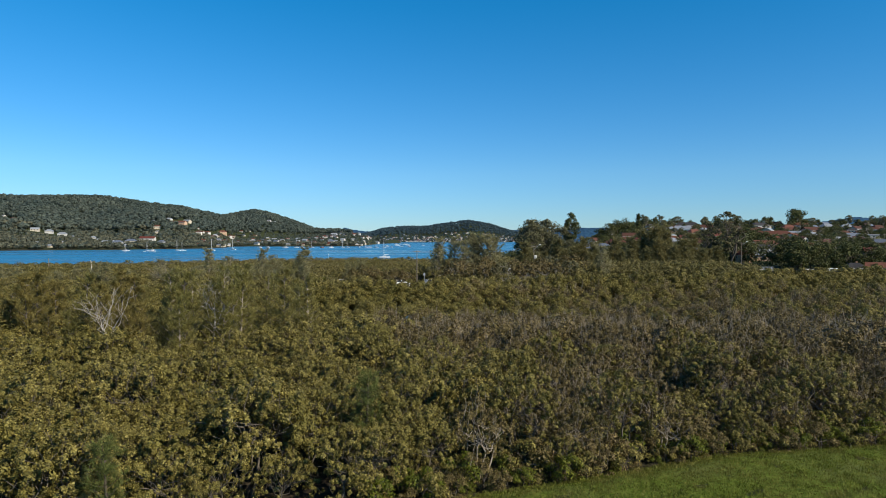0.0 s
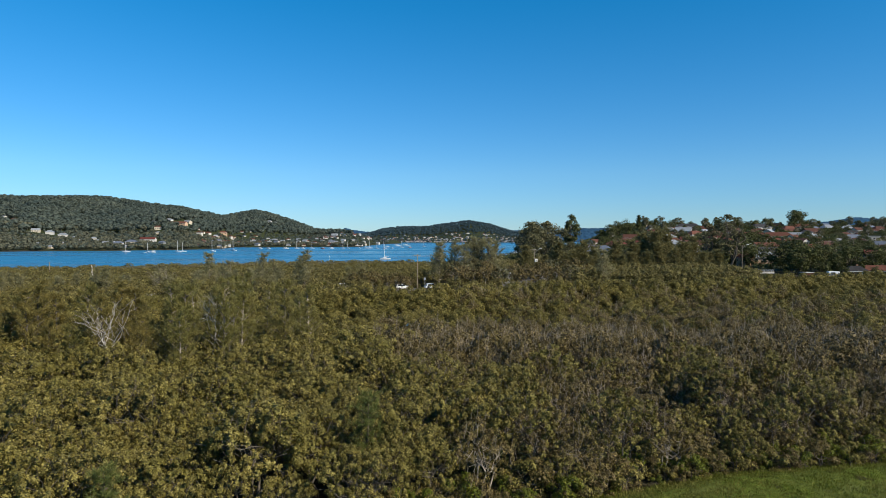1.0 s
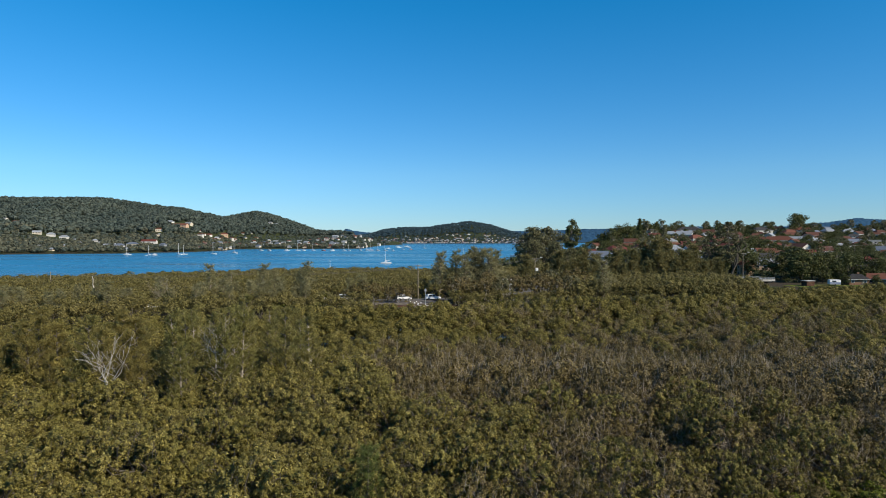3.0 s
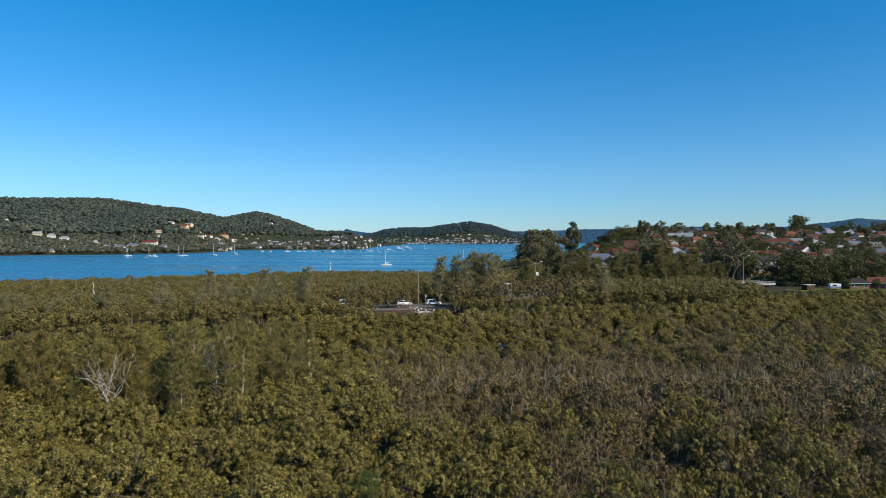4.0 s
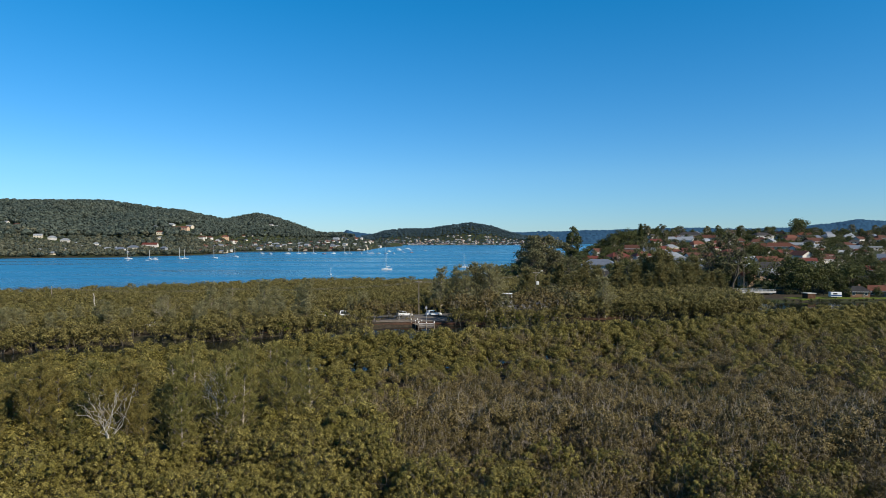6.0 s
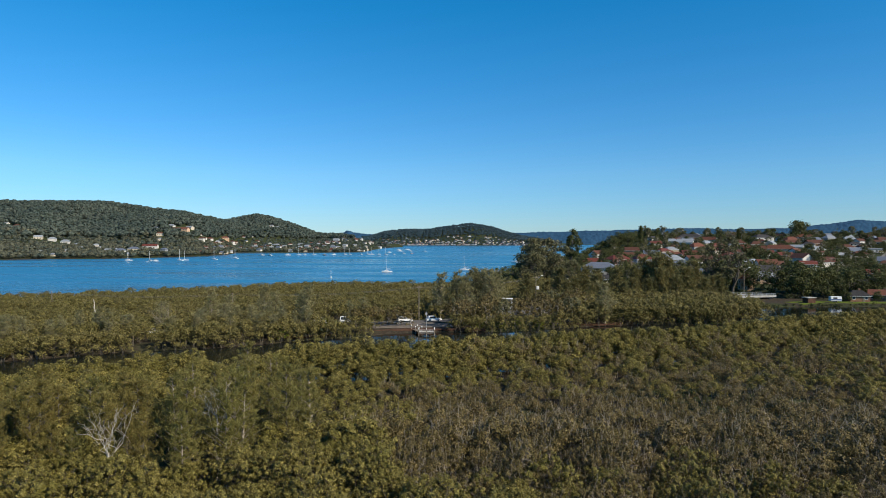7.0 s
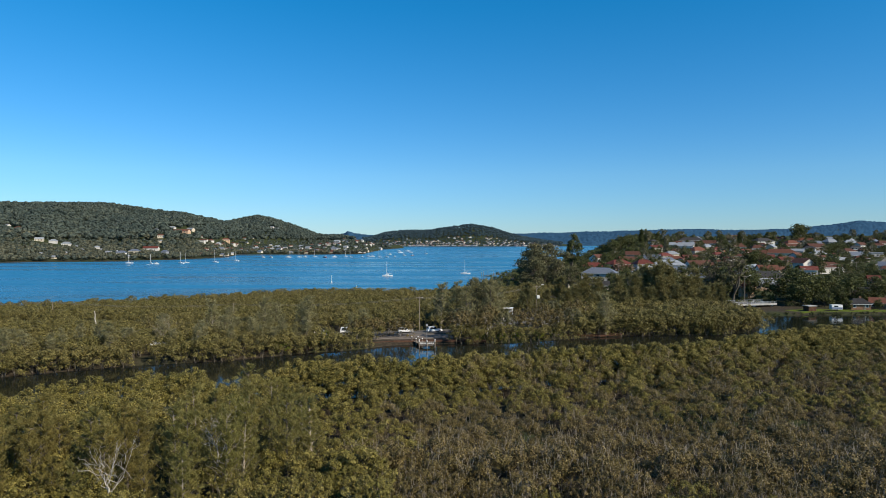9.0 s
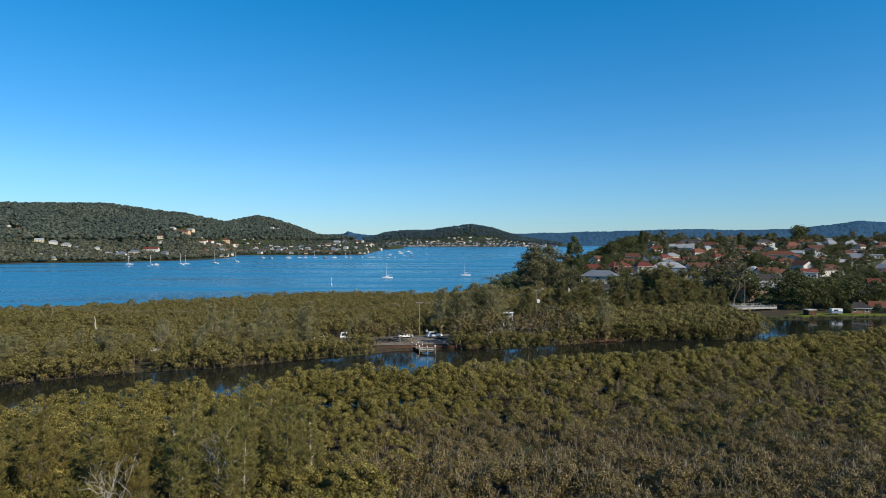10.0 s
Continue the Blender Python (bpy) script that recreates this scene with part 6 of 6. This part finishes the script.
def yacht(x, y, L, turn, label="white moored sailing yacht with a bare mast"):
    root = tagged(new("yacht"), label, "sailing boat", "moored yachts")
    root.matrix_world = pose(x, y, 0.0, 0, 0, turn)
    part("hull", hull_shape(L, L * 0.3, L * 0.11), HULL, root)
    cabin = part("cabin", loft([[(px, -w, z0), (px, -w * 0.8, z0 + hh), (px, w * 0.8, z0 + hh), (px, w, z0)] for px, w, z0, hh in
                                ((-L * 0.12, L * 0.10, L * 0.11, 0.65), (L * 0.1, L * 0.1, L * 0.11, 0.6), (L * 0.27, L * 0.06, L * 0.11, 0.25))]), HULL, root)
    part("window", boxed(-L * 0.08, L * 0.1, -L * 0.1, L * 0.1, L * 0.11 + 0.18, L * 0.11 + 0.36), GLASS, cabin)
    part("mast", rodded((L * 0.08, 0, L * 0.1), (L * 0.08, 0, L * 1.42), 0.17, 0.12, 8), MAST, root)
    part("boom", rodded((L * 0.08, 0, L * 0.11 + 1.4), (-L * 0.36, 0, L * 0.11 + 1.5), 0.07, 0.07, 8), ALLOY, root)
    part("sail_cover", rodded((L * 0.04, 0, L * 0.11 + 1.55), (-L * 0.33, 0, L * 0.11 + 1.62), 0.2, 0.12, 8), BLUE_CANVAS if rngh.uniform() < 0.4 else HULL, root)
    for p in ((L * 0.5, 0, L * 0.13), (-L * 0.48, 0, L * 0.11), (L * 0.05, L * 0.14, L * 0.11), (L * 0.05, -L * 0.14, L * 0.11)):
        part("stay", rodded(p, (L * 0.08, 0, L * 1.38), 0.018, None, 3), CABLE, root)


def launch(x, y, L, colour, turn):
    red = colour == "r"
    root = tagged(new("motor_boat"), "small red moored work boat" if red else "white moored motor boat with a cabin", "motor boat", "moored motor boats")
    root.matrix_world = pose(x, y, 0.0, 0, 0, turn)
    part("hull", hull_shape(L, L * 0.34, L * 0.13), RED_HULL if red else HULL, root)
    if L > 5:
        c = part("wheelhouse", loft([[(px, -w, L * 0.12), (px, -w * 0.85, L * 0.12 + hh), (px, w * 0.85, L * 0.12 + hh), (px, w, L * 0.12)] for px, w, hh in
                                     ((-L * 0.2, L * 0.13, 1.7), (L * 0.08, L * 0.13, 1.75), (L * 0.2, L * 0.1, 0.9))]), HULL, root)
        part("window", boxed(-L * 0.15, L * 0.09, -L * 0.135, L * 0.135, L * 0.12 + 0.95, L * 0.12 + 1.4), GLASS, c)
        part("cockpit_canopy", boxed(-L * 0.4, -L * 0.2, -L * 0.13, L * 0.13, L * 0.12 + 1.6, L * 0.12 + 1.72), HULL, root)
        part("aerial", rodded((0, 0, L * 0.12 + 1.7), (0, 0, L * 0.12 + 4.2), 0.05, 0.03, 5), ALLOY, root)


for i, (x, y, L) in enumerate(YACHTS):
    yacht(x, y, L, 165 + float(rngh.uniform(-25, 25)) + (20 if i > 15 else 0))
for x, y, L, c in LAUNCHES:
    launch(x, y, L, c, 165 + float(rngh.uniform(-25, 25)))
launch(84, 757, 13, "w", 160)


def pier():
    root = tagged(new("pier"), "long timber pier with mooring piles in the lake", "pier")
    root.matrix_world = pose(38, 541, 0, 0, 0, 52)
    for i in range(24):
        part("deck_board", boxed(2 + i * 1.35, 3.33 + i * 1.35, -0.9, 0.9, 1.15, 1.3), TIMBER, root)
    for i in range(9):
        for s in (-1, 1):
            part("pile", rodded((2.5 + i * 4, s * 1.0, -1.6), (2.5 + i * 4, s * 1.0, 2.6), 0.16, None, 8), TIMBER, root)
    part("landing_deck", boxed(-2, 5, 2.0, 6.0, 0.7, 0.95), TIMBER, root)


pier()
for x, y in ((32, 545), (36, 549), (41, 556), (46, 558), (50, 561), (30, 538)):
    p = tagged(new("mooring_pile"), "pale-capped timber mooring pile in the lake", "pile", "mooring piles")
    p.matrix_world = pose(x, y, 0)
    shaft = part("shaft", rodded((0, 0, -1.6), (0, 0, 3.6), 0.2, None, 8), TIMBER, p)
    part("cap", rodded((0, 0, 3.6), (0, 0, 4.1), 0.24, 0.1, 8), TRIM, p, "white cap")


def marker(x, y, hgt, label):
    root = tagged(new("channel_marker"), label, "marker", "channel markers")
    root.matrix_world = pose(x, y, 0)
    part("float", rodded((0, 0, -0.5), (0, 0, 0.9), 0.55, 0.4, 12), HULL, root)
    part("pole", rodded((0, 0, 0.9), (0, 0, hgt), 0.12, 0.08, 8), TRIM, root)
    part("topmark", rodded((0, 0, hgt - 0.2), (0, 0, hgt + 0.7), 0.3, 0.05, 8), TRIM, root)


marker(-82.8, 464, 4.6, "white channel marker buoy on the lake")
marker(-52, 373, 3.6, "white channel marker post near the mangroves")

# ---------------------------------------------------------------- foreground lawn edge
def lawn_sheet():
    ys = np.concatenate([np.arange(-60, 10, 1.0), np.arange(10, 50, 0.5)])
    xs = np.arange(-60, 90, 0.75)
    X, Y = np.meshgrid(xs, ys)
    bump = np.sin(X * 2.1 + np.sin(Y * 1.7) * 1.5) * np.cos(Y * 1.9 + np.sin(X * 0.8)) * 0.035
    Z = land(X, Y) + 0.05 + bump + 0.22 * smooth((lawn_edge(X) - Y - 12) / 14)
    idx = np.arange(X.size).reshape(X.shape)
    inside = (Y < lawn_edge(X) - 0.3 + 0.35 * np.sin(X * 1.3) + 0.2 * np.sin(X * 3.1))
    ok = inside[:-1, :-1] & inside[1:, :-1] & inside[:-1, 1:] & inside[1:, 1:]
    q = np.stack([idx[:-1, :-1], idx[:-1, 1:], idx[1:, 1:], idx[1:, :-1]], -1)[ok]
    return tagged(new("ground_lawn", mesh_np("ground_lawn", np.stack([X, Y, Z], -1).reshape(-1, 3), q, [LAWN], None, True)), "mown green lawn beside the mangroves", "lawn", kind="structure")


lawn_sheet()
GRASS = leaf_mat("grass_blade", (0.065, 0.092, 0.009), (0.14, 0.165, 0.020), (0.24, 0.25, 0.055), (0.19, 0.17, 0.045), 0.35, 0.4)
rngg = np.random.default_rng(77)


def blades(name, n, x0, x1, depth0, depth1, tall0, tall1, label):
    """Grass: upright bent blades in a band inside the lawn's edge."""
    x = rngg.uniform(x0, x1, n)
    y = lawn_edge(x) - rngg.uniform(depth0, depth1, n)
    z = land(x, y) + 0.02
    h = rngg.uniform(tall0, tall1, n)
    a = rngg.uniform(0, 6.283, n)
    w = 0.018 + 0.02 * rngg.uniform(0, 1, n)
    lean = rngg.normal(0, 0.35, (n, 2)) * h[:, None]
    p = np.stack([x, y, z], 1)
    s = np.stack([np.cos(a), np.sin(a), 0 * a], 1) * w[:, None]
    tip = p + np.stack([lean[:, 0], lean[:, 1], h], 1)
    v = np.stack([p - s, p + s, tip + s * 0.3, tip - s * 0.3], 1).reshape(-1, 3)
    return tagged(new(name, mesh_np(name, v, np.arange(4 * n).reshape(-1, 4), [GRASS])), label, "grass", kind="stuff")


blades("lawn_grass", 90000, -2, 42, 0.2, 11, 0.05, 0.14, "short green lawn grass")
blades("edge_grass", 8000, -6, 44, -1.0, 0.5, 0.10, 0.28, "long uncut grass along the mangroves")
BRIGHT = [tree_meshes("edge_shrub", BARK, (SHRUB, MANGROVE, MANGROVE_DRY)[i], *mangrove(980 + i, 2.4, 1.3, 1500, 0.06, 5, 12)) for i in range(3)]
for i in range(92):
    x = -4 + 44 * (i % 46) / 45 + float(rngg.uniform(-0.5, 0.5))
    hgt = float(rngg.uniform(0.9, 2.3)) + (0.6 if i > 45 else 0)
    tree("edge_shrub", BRIGHT[i % 3], 2.4, x, float(lawn_edge(x)) + float(rngg.uniform(0.3, 1.4)) + (1.5 if i > 45 else 0), hgt, ("low yellow-green shrub where lawn meets mangroves", "low olive mangrove seedling at the lawn edge", "low brownish mangrove seedling at the lawn edge")[i % 3], "shrub", "lawn edge shrubs")
